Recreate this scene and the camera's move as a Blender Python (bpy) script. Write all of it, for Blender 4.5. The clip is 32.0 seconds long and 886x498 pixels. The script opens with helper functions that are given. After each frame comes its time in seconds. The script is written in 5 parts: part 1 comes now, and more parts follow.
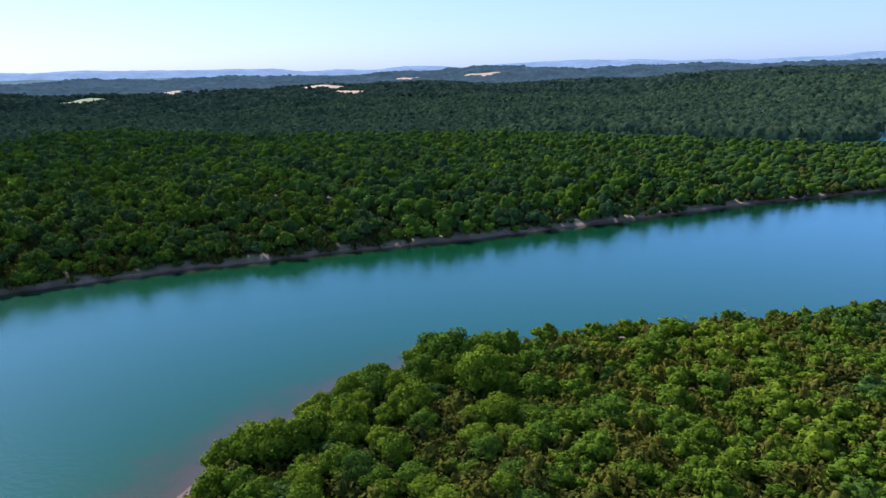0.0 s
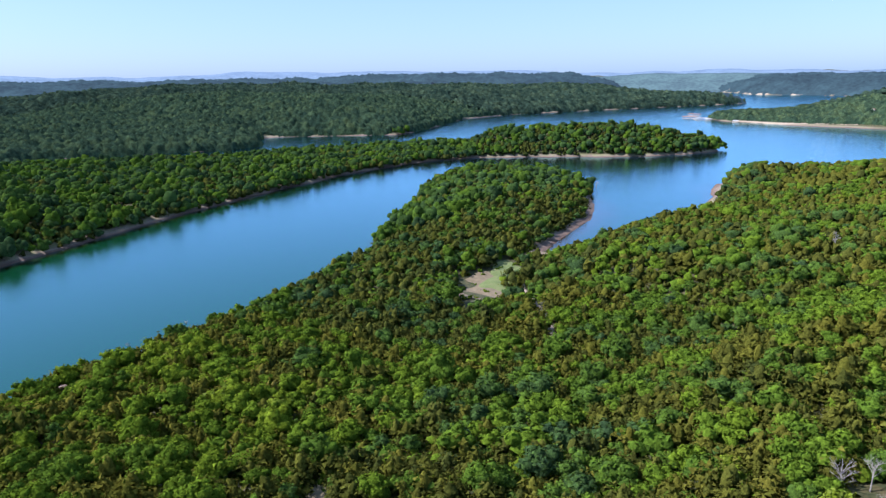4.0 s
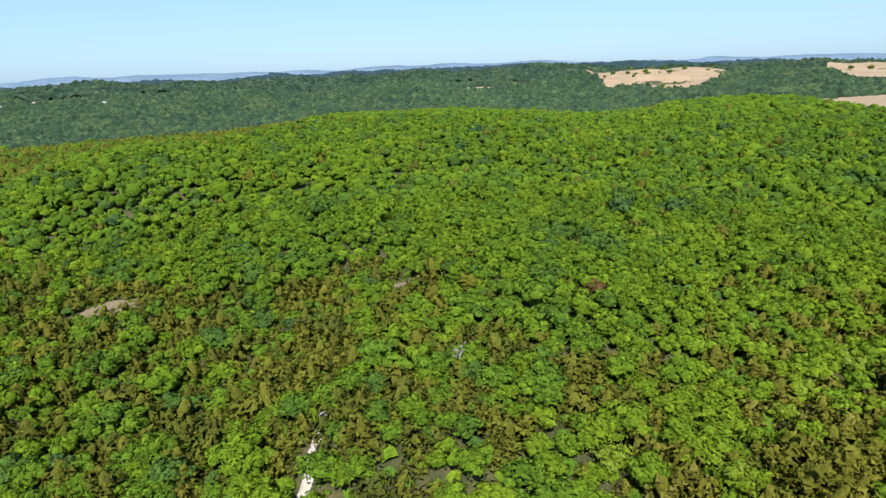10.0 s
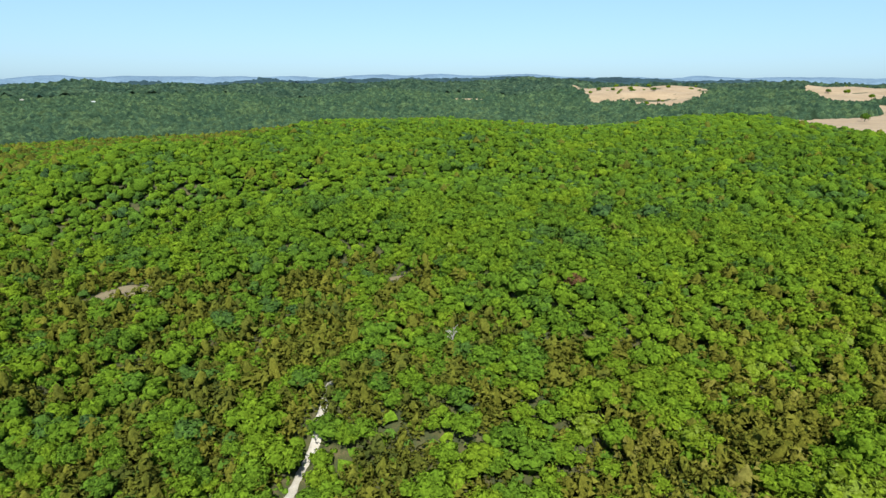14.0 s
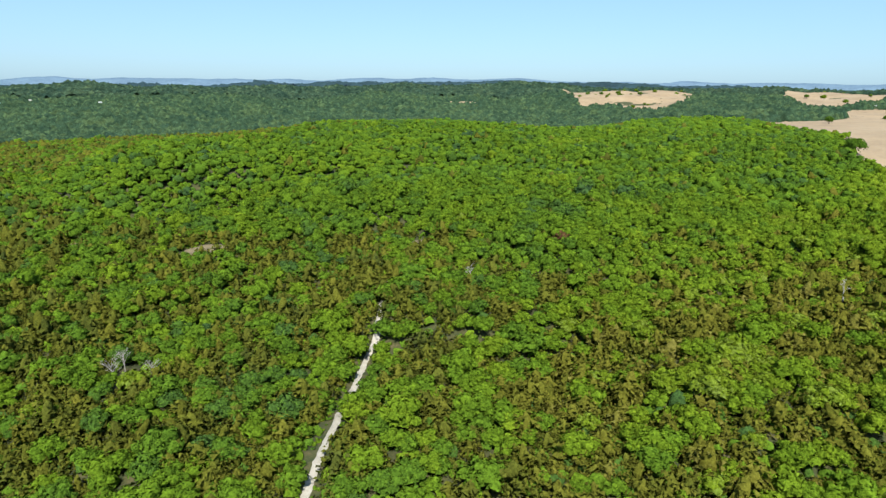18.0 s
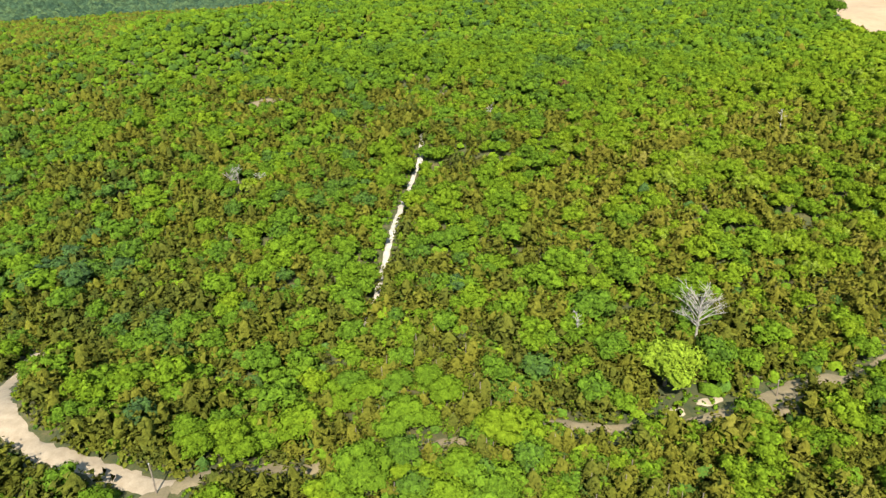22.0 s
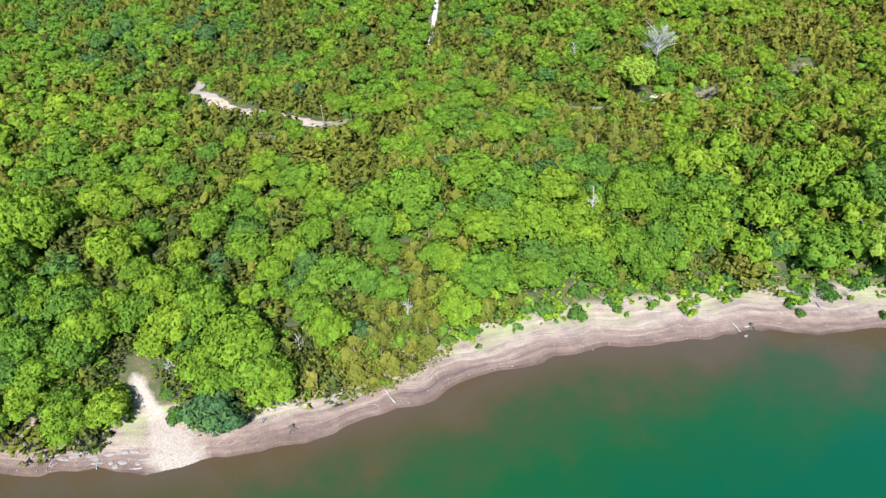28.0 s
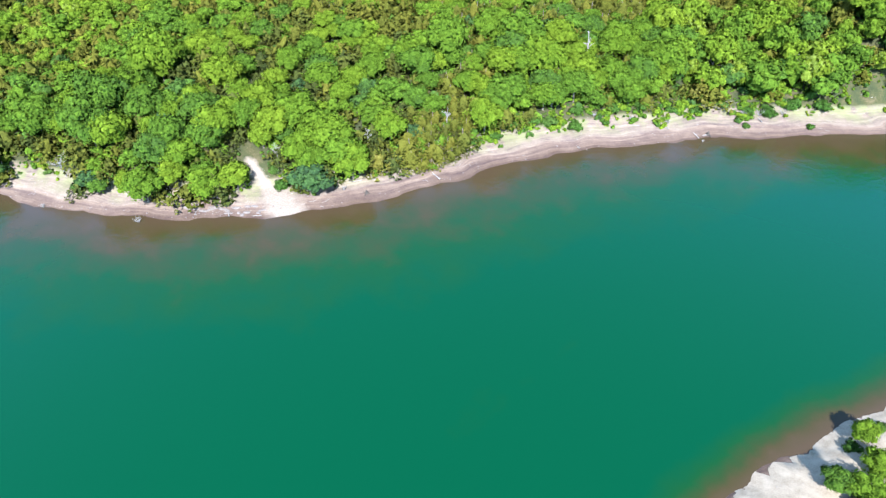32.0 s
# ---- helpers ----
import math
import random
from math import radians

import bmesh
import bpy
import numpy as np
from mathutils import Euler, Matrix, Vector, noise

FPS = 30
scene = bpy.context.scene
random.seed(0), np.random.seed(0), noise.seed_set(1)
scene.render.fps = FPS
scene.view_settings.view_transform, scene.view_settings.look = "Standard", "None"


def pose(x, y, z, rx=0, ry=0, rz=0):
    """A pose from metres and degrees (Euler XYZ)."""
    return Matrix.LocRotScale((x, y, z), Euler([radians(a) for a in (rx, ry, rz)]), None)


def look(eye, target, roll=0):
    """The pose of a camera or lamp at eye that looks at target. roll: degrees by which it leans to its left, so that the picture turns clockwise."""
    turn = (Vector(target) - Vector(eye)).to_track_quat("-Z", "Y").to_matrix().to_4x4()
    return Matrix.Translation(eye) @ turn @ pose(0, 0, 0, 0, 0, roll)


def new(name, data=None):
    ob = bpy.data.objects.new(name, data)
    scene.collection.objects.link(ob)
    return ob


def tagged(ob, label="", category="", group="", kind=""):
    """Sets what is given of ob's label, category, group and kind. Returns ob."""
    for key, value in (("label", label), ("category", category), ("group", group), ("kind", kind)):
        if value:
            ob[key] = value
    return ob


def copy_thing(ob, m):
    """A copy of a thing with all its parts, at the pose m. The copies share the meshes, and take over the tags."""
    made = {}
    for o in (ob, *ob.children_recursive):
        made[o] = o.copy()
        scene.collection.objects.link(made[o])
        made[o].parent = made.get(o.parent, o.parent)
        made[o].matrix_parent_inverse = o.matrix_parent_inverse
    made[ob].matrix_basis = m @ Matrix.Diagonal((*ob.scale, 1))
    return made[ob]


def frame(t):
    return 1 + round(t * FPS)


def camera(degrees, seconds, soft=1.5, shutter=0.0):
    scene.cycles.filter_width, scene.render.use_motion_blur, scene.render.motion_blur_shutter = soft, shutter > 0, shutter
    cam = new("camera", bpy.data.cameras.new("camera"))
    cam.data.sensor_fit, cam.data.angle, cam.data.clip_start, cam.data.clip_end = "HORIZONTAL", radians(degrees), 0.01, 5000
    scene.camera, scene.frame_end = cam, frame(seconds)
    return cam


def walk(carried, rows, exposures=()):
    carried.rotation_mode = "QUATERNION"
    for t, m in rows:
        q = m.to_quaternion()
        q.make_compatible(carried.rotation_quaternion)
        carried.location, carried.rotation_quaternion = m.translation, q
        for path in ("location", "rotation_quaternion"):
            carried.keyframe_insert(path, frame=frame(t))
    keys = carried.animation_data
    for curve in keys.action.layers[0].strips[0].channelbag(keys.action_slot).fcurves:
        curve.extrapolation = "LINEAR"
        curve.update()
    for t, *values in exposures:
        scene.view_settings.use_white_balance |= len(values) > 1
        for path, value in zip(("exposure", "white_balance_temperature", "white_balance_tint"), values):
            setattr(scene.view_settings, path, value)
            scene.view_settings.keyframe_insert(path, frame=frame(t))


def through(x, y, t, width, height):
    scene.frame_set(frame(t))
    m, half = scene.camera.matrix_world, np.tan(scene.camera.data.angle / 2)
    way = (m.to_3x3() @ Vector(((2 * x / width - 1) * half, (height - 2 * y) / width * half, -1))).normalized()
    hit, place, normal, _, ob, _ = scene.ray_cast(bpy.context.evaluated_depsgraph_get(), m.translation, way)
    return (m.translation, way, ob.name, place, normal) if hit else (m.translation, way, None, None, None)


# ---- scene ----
cam = camera(67.7, 32.0, soft=1.4)
METRES, EYE, TILT, LEAN, TURN = 300.0, 104.0, -15.2, 1.2, 0.0
ROWS = [
    (0.0, 0.0, 0.0, 0.0, 0.0, 0.0, -0.0),
    (0.5, -0.0005, 0.0001, -0.0001, -6.96, 0.1, 1.86),
    (1.0, -0.0013, 0.0003, -0.0001, -14.4, -0.08, 3.84),
    (1.5, -0.0021, 0.0004, -0.0003, -21.89, -0.45, 5.74),
    (2.0, -0.0021, 0.0008, -0.0, -29.31, -1.2, 7.68),
    (2.5, -0.0022, 0.0012, -0.0001, -36.73, -2.08, 9.44),
    (3.0, -0.0021, 0.0014, -0.0002, -42.89, -2.98, 10.78),
    (3.5, -0.0022, 0.0017, -0.0006, -46.95, -3.54, 11.62),
    (5.5, -0.0021, 0.0019, -0.0003, -48.08, -3.5, 11.06),
    (6.0, -0.0015, 0.0018, 0.001, -57.43, -5.55, 12.71),
    (6.5, -0.0011, 0.0018, 0.001, -67.41, -7.73, 14.34),
    (7.0, -0.0008, 0.0017, 0.0011, -76.91, -9.99, 15.43),
    (7.5, -0.0004, 0.0018, 0.0011, -86.36, -12.4, 16.18),
    (8.0, 0.0005, 0.002, 0.0013, -95.74, -14.88, 16.46),
    (8.5, 0.001, 0.0019, 0.0011, -104.81, -17.25, 16.37),
    (9.0, 0.0011, 0.0017, 0.0007, -113.89, -19.55, 15.94),
    (9.5, 0.0015, 0.0017, 0.0006, -122.93, -21.75, 15.11),
    (10.0, 0.0018, 0.0018, 0.0007, -131.83, -23.76, 13.97),
    (10.5, 0.003, 0.0031, 0.0014, -132.42, -23.81, 13.59),
    (11.0, 0.0031, 0.0031, 0.0014, -132.42, -23.71, 13.34),
    (11.5, 0.003, 0.0032, 0.0016, -132.41, -23.34, 13.1),
    (12.0, 0.0008, 0.0059, 0.002, -132.4, -23.21, 12.88),
    (12.5, -0.0043, 0.0116, 0.0033, -132.4, -23.14, 12.67),
    (13.0, -0.0122, 0.0202, 0.0053, -132.43, -23.11, 12.45),
    (13.5, -0.0223, 0.032, 0.0077, -132.49, -23.06, 12.21),
    (14.0, -0.0345, 0.046, 0.011, -132.58, -23.05, 12.02),
    (14.5, -0.0479, 0.062, 0.0144, -132.69, -23.03, 11.88),
    (16.5, -0.1105, 0.1368, 0.0315, -133.04, -22.91, 11.59),
    (17.0, -0.1271, 0.157, 0.0362, -133.13, -22.9, 11.56),
    (17.5, -0.1441, 0.1776, 0.0409, -133.22, -22.9, 11.55),
    (18.0, -0.1615, 0.1985, 0.0457, -133.28, -22.89, 11.56),
    (18.5, -0.179, 0.2198, 0.0506, -133.34, -22.89, 11.58),
    (19.0, -0.1967, 0.2415, 0.0559, -133.39, -22.88, 11.61),
    (19.5, -0.214, 0.2628, 0.0612, -133.43, -22.76, 11.65),
    (20.0, -0.2311, 0.2837, 0.0665, -133.48, -22.67, 11.69),
    (20.5, -0.2482, 0.3045, 0.0717, -133.51, -22.56, 11.75),
    (21.0, -0.2652, 0.3257, 0.0758, -133.53, -23.82, 11.9),
    (21.5, -0.2815, 0.3459, 0.0814, -133.57, -28.41, 12.18),
    (22.0, -0.2974, 0.3666, 0.0866, -133.67, -33.12, 12.37),
    (22.5, -0.3139, 0.3858, 0.093, -133.69, -37.91, 12.55),
    (23.0, -0.3299, 0.405, 0.0996, -133.76, -42.44, 12.68),
    (23.5, -0.3457, 0.424, 0.1062, -133.78, -43.03, 12.64),
    (24.0, -0.3623, 0.4438, 0.1115, -133.8, -43.15, 12.63),
    (24.5, -0.3788, 0.4642, 0.1164, -133.87, -44.68, 12.67),
    (25.0, -0.3939, 0.4827, 0.1222, -133.89, -47.03, 12.75),
    (25.5, -0.4088, 0.5007, 0.1279, -133.89, -46.98, 12.75),
    (27.5, -0.4695, 0.5747, 0.1467, -134.01, -46.07, 12.69),
    (28.0, -0.4858, 0.5949, 0.1506, -134.03, -45.91, 12.69),
    (28.5, -0.5023, 0.6151, 0.1552, -134.07, -46.13, 12.71),
    (29.0, -0.5187, 0.6355, 0.1592, -134.05, -45.94, 12.7),
    (29.5, -0.5354, 0.656, 0.1644, -134.08, -45.95, 12.69),
    (30.0, -0.5524, 0.677, 0.1693, -134.09, -45.87, 12.7),
    (30.5, -0.5696, 0.6979, 0.1745, -134.09, -45.85, 12.71),
    (31.0, -0.5869, 0.7193, 0.179, -134.15, -46.11, 12.76),
    (31.5, -0.602, 0.7376, 0.1842, -134.2, -46.56, 12.73),
    (32.0, -0.6136, 0.7511, 0.1855, -134.27, -50.0, 12.76),
]
EXPOSURES = [(0.0, 0.90, 5850, 26), (3.5, 1.00, 5900, 25), (6.0, 1.02, 5930, 21), (9.0, 0.88, 6450, 14), (13.0, 0.82, 6500, 5), (20.5, 0.80, 6500, 4), (23.0, 1.70, 7600, 8), (25.0, 1.70, 7600, 9), (28.0, 1.56, 5800, 13), (32.0, 1.79, 5540, 14)]
walk(cam, [(t, pose(0, 0, EYE, TILT, LEAN, TURN) @ pose(METRES * x, METRES * y, METRES * z, 90 + pitch, roll, yaw)) for t, x, y, z, yaw, pitch, roll in ROWS],
     exposures=EXPOSURES)

# ---- sky and sun: summer afternoon, sun high in the west-north-west ----
SUN_YAW, SUN_UP = 48.0, 45.0
sun_way = Vector((-math.sin(radians(SUN_YAW)) * math.cos(radians(SUN_UP)), math.cos(radians(SUN_YAW)) * math.cos(radians(SUN_UP)), math.sin(radians(SUN_UP))))
world = bpy.data.worlds.new("sky")
scene.world = world
world.use_nodes = True
sky = world.node_tree.nodes.new("ShaderNodeTexSky")
sky.sky_type, sky.sun_disc = "NISHITA", False
sky.sun_elevation, sky.sun_rotation = radians(SUN_UP), radians(-SUN_YAW)
sky.altitude, sky.air_density, sky.dust_density, sky.ozone_density = 1000, 1.0, 2.2, 6.0
# thin high summer haze lies over the clear sky and evens it out
haze = world.node_tree.nodes.new("ShaderNodeMix")
haze.data_type = "RGBA"
haze.inputs[0].default_value = 0.4
haze.inputs[7].default_value = (3.7, 6.0, 8.4, 1)
world.node_tree.links.new(sky.outputs[0], haze.inputs[6])
world.node_tree.links.new(haze.outputs[2], world.node_tree.nodes["Background"].inputs[0])
world.node_tree.nodes["Background"].inputs[1].default_value = 0.086
lamp = bpy.data.lights.new("sun", "SUN")
lamp.energy, lamp.angle, lamp.color = 5.2, radians(0.5), (1.0, 0.96, 0.88)
sun = new("sun", lamp)
sun.matrix_world = look(sun_way * 300, (0, 0, 0))


# ---- materials ----
def material(name):
    mat = bpy.data.materials.new(name)
    mat.use_nodes = True
    tree = mat.node_tree
    tree.nodes.clear()
    return mat, tree


def node(tree, kind, **values):
    n = tree.nodes.new("ShaderNode" + kind)
    for key, value in values.items():
        if key in n.inputs:
            n.inputs[key].default_value = value
    return n


def ramp(tree, fac, stops):
    n = tree.nodes.new("ShaderNodeValToRGB")
    while len(n.color_ramp.elements) < len(stops):
        n.color_ramp.elements.new(0.5)
    for e, (at, col) in zip(n.color_ramp.elements, stops):
        e.position, e.color = at, (*col, 1)
    tree.links.new(fac, n.inputs[0])
    return n.outputs[0]


def maths(tree, op, a, b, clamp=False):
    n = tree.nodes.new("ShaderNodeMath")
    n.operation, n.use_clamp = op, clamp
    for i, v in enumerate((a, b)):
        if isinstance(v, (int, float)):
            n.inputs[i].default_value = v
        else:
            tree.links.new(v, n.inputs[i])
    return n.outputs[0]


def mixed(tree, fac, a, b, blend="MIX"):
    n = tree.nodes.new("ShaderNodeMix")
    n.data_type, n.blend_type = "RGBA", blend
    for sock, v in ((n.inputs[0], fac), (n.inputs[6], a), (n.inputs[7], b)):
        if isinstance(v, (int, float)):
            sock.default_value = v
        elif isinstance(v, tuple):
            sock.default_value = (*v, 1)
        else:
            tree.links.new(v, sock)
    return n.outputs[2]


def noise_at(tree, scale, detail=4.0, rough=0.55, coords=None, stretch=None):
    if coords is None:
        coords = tree.nodes.new("ShaderNodeNewGeometry").outputs["Position"]
    if stretch:
        m = node(tree, "Mapping")
        m.inputs["Scale"].default_value = stretch
        tree.links.new(coords, m.inputs[0])
        coords = m.outputs[0]
    n = node(tree, "TexNoise", Scale=scale, Detail=detail, Roughness=rough)
    tree.links.new(coords, n.inputs["Vector"])
    return n.outputs[0]


def finish(tree, shader):
    out = tree.nodes.new("ShaderNodeOutputMaterial")
    tree.links.new(shader, out.inputs[0])


def matte(name, stops, scale, rough=0.9, bump=0.0, bump_scale=None, fine=0.35, metal=0.0):
    """A rough surface whose colour wanders over the stops, at two scales."""
    mat, tree = material(name)
    wide, small = noise_at(tree, scale), noise_at(tree, scale * 9, 3)
    fac = maths(tree, "ADD", maths(tree, "MULTIPLY", wide, 1 - fine), maths(tree, "MULTIPLY", small, fine))
    col = ramp(tree, fac, stops)
    b = node(tree, "BsdfPrincipled", Roughness=rough, Metallic=metal)
    tree.links.new(col, b.inputs["Base Color"])
    if bump:
        h = node(tree, "Bump", Strength=bump, Distance=0.2)
        tree.links.new(noise_at(tree, bump_scale or scale * 6, 5), h.inputs["Height"])
        tree.links.new(h.outputs[0], b.inputs["Normal"])
    finish(tree, b.outputs[0])
    return mat


def foliage(name, stops, source, through=0.2, grain=1.5, sprays=True, mottle=0.0, depth=0.66):
    """Leaves: colour by tree (source: a stored tone, or one drawn for each object), varied leaf by leaf, a little light through."""
    mat, tree = material(name)
    if source == "stored":
        a = tree.nodes.new("ShaderNodeAttribute")
        a.attribute_name = "tone"
        tone = a.outputs["Fac"]
    else:
        tone = maths(tree, "ADD", maths(tree, "MULTIPLY", tree.nodes.new("ShaderNodeObjectInfo").outputs["Random"], 0.65), 0.22)
    lump = tree.nodes.new("ShaderNodeNewGeometry").outputs["Random Per Island"]
    leaf = noise_at(tree, grain, 3, 0.65)
    fac = maths(tree, "ADD", maths(tree, "MULTIPLY", tone, 0.78), maths(tree, "ADD", maths(tree, "MULTIPLY", lump, 0.12), maths(tree, "MULTIPLY", leaf, 0.1)))
    col = ramp(tree, fac, stops)
    # noise darkens gaps between leaf clusters: shade put into the leaf colour
    clusters = maths(tree, "MULTIPLY", maths(tree, "SUBTRACT", leaf, 0.36), 3.4, True)
    if mottle:
        # mottle paints such shade between whole crowns of the distant canopy
        clusters = maths(tree, "MULTIPLY", maths(tree, "ADD", clusters, 0.5), maths(tree, "MULTIPLY", maths(tree, "SUBTRACT", noise_at(tree, mottle, 2, 0.5), 0.34), 3.2, True))
    v = maths(tree, "ADD", maths(tree, "ADD", maths(tree, "MULTIPLY", clusters, depth), maths(tree, "MULTIPLY", lump, 0.34)), 0.75 - 0.5 * depth)
    hsv = node(tree, "HueSaturation")
    tree.links.new(col, hsv.inputs["Color"])
    tree.links.new(v, hsv.inputs["Value"])
    d, t = node(tree, "BsdfDiffuse", Roughness=1.0), node(tree, "BsdfTranslucent")
    tree.links.new(hsv.outputs[0], d.inputs[0])
    tree.links.new(hsv.outputs[0], t.inputs[0])
    way, turned = tree.nodes.new("ShaderNodeAttribute"), tree.nodes.new("ShaderNodeVectorTransform")
    way.attribute_name = "facing"
    turned.vector_type, turned.convert_from, turned.convert_to = "NORMAL", "OBJECT", "WORLD"
    tree.links.new(way.outputs["Vector"], turned.inputs[0])
    h = node(tree, "Bump", Strength=0.9, Distance=0.9 / grain)
    tree.links.new(leaf, h.inputs["Height"])
    if sprays:
        tree.links.new(turned.outputs[0], h.inputs["Normal"])
    tree.links.new(h.outputs[0], d.inputs["Normal"])
    mix = node(tree, "MixShader", Fac=through)
    tree.links.new(d.outputs[0], mix.inputs[1])
    tree.links.new(t.outputs[0], mix.inputs[2])
    finish(tree, mix.outputs[0])
    return mat


# bluer dark end: haze painted into the low tones, as across the water
OAK = [(0.0, (0.033, 0.066, 0.036)), (0.14, (0.051, 0.100, 0.030)), (0.35, (0.074, 0.139, 0.016)), (0.6, (0.103, 0.172, 0.014)), (0.88, (0.142, 0.202, 0.015)), (1.0, (0.144, 0.181, 0.046))]
CEDAR = [(0.0, (0.032, 0.048, 0.016)), (0.15, (0.058, 0.072, 0.016)), (0.5, (0.090, 0.098, 0.015)), (0.85, (0.121, 0.119, 0.018)), (1.0, (0.135, 0.123, 0.034))]
# distant woods: bluish haze of the air painted into their leaf colours
VALLEY_HAZED = [(0.0, (0.016, 0.034, 0.024)), (0.5, (0.033, 0.060, 0.033)), (1.0, (0.059, 0.090, 0.039))]
HILL_HAZED = [(0.0, (0.017, 0.036, 0.028)), (0.5, (0.038, 0.067, 0.043)), (1.0, (0.072, 0.106, 0.054))]
oak_leaves, oak_leaves_stored = foliage("oak_leaves", OAK, "object", 0.22, depth=0.36), foliage("oak_leaves_forest", OAK, "stored", 0.22)
cedar_leaves, cedar_leaves_stored = foliage("cedar_needles", CEDAR, "object", 0.12, depth=0.36), foliage("cedar_needles_forest", CEDAR, "stored", 0.12, depth=0.5)
hazed_valley_leaves = foliage("hazed_valley_leaves", VALLEY_HAZED, "stored", 0.1, 0.6, False, 0.15)
hazed_hill_leaves = foliage("hazed_hill_leaves", HILL_HAZED, "stored", 0.1, 0.35, False, 0.1)
bush_leaves = foliage("bush_leaves", [(0, (0.035, 0.08, 0.014)), (0.6, (0.06, 0.12, 0.02)), (1, (0.10, 0.145, 0.035))], "object")
russet_leaves = foliage("russet_leaves", [(0, (0.11, 0.06, 0.03)), (1, (0.15, 0.085, 0.04))], "object")
bark = matte("bark", [(0.3, (0.09, 0.07, 0.055)), (0.7, (0.2, 0.165, 0.13))], 1.5, bump=0.5)
dead_wood = matte("weathered_wood", [(0.3, (0.15, 0.135, 0.12)), (0.7, (0.30, 0.28, 0.255))], 1.2, bump=0.4)
gravel = matte("pale_gravel", [(0.25, (0.16, 0.122, 0.084)), (0.5, (0.225, 0.178, 0.126)), (0.75, (0.30, 0.245, 0.18))], 0.5, bump=0.4, bump_scale=6)
sand = matte("pale_sand", [(0.3, (0.18, 0.142, 0.094)), (0.5, (0.275, 0.224, 0.158)), (0.7, (0.36, 0.30, 0.222))], 0.5, bump=0.4, bump_scale=5)
white_gravel = matte("white_gravel", [(0.3, (0.20, 0.178, 0.148)), (0.5, (0.30, 0.272, 0.232)), (0.7, (0.38, 0.352, 0.31))], 0.5, bump=0.4, bump_scale=6)
dirt = matte("dry_dirt", [(0.25, (0.082, 0.064, 0.034)), (0.5, (0.132, 0.104, 0.058)), (0.75, (0.195, 0.152, 0.092))], 0.35, bump=0.4, bump_scale=4)
straw = matte("dry_grass_field", [(0.25, (0.17, 0.118, 0.07)), (0.5, (0.26, 0.185, 0.112)), (0.75, (0.33, 0.245, 0.155))], 0.02, bump=0.1)
meadow = matte("green_meadow", [(0.3, (0.060, 0.088, 0.022)), (0.5, (0.10, 0.135, 0.036)), (0.7, (0.150, 0.135, 0.06))], 0.16, bump=0.3, bump_scale=3)
white_paint = matte("white_paint", [(0.3, (0.40, 0.385, 0.36)), (0.7, (0.52, 0.50, 0.47))], 0.3)
roof_metal = matte("pale_metal_roof", [(0.3, (0.34, 0.35, 0.36)), (0.7, (0.46, 0.47, 0.48))], 0.4, rough=0.45, metal=0.3)
roof_brown = matte("brown_shingles", [(0.3, (0.17, 0.11, 0.08)), (0.7, (0.28, 0.19, 0.14))], 0.6)
dark_glass, _t = material("window_glass")
_b = node(_t, "BsdfPrincipled", Roughness=0.08)
_b.inputs["Base Color"].default_value = (0.03, 0.04, 0.05, 1)
finish(_t, _b.outputs[0])
concrete = matte("dock_decking", [(0.3, (0.3, 0.27, 0.23)), (0.7, (0.45, 0.42, 0.37))], 0.5)


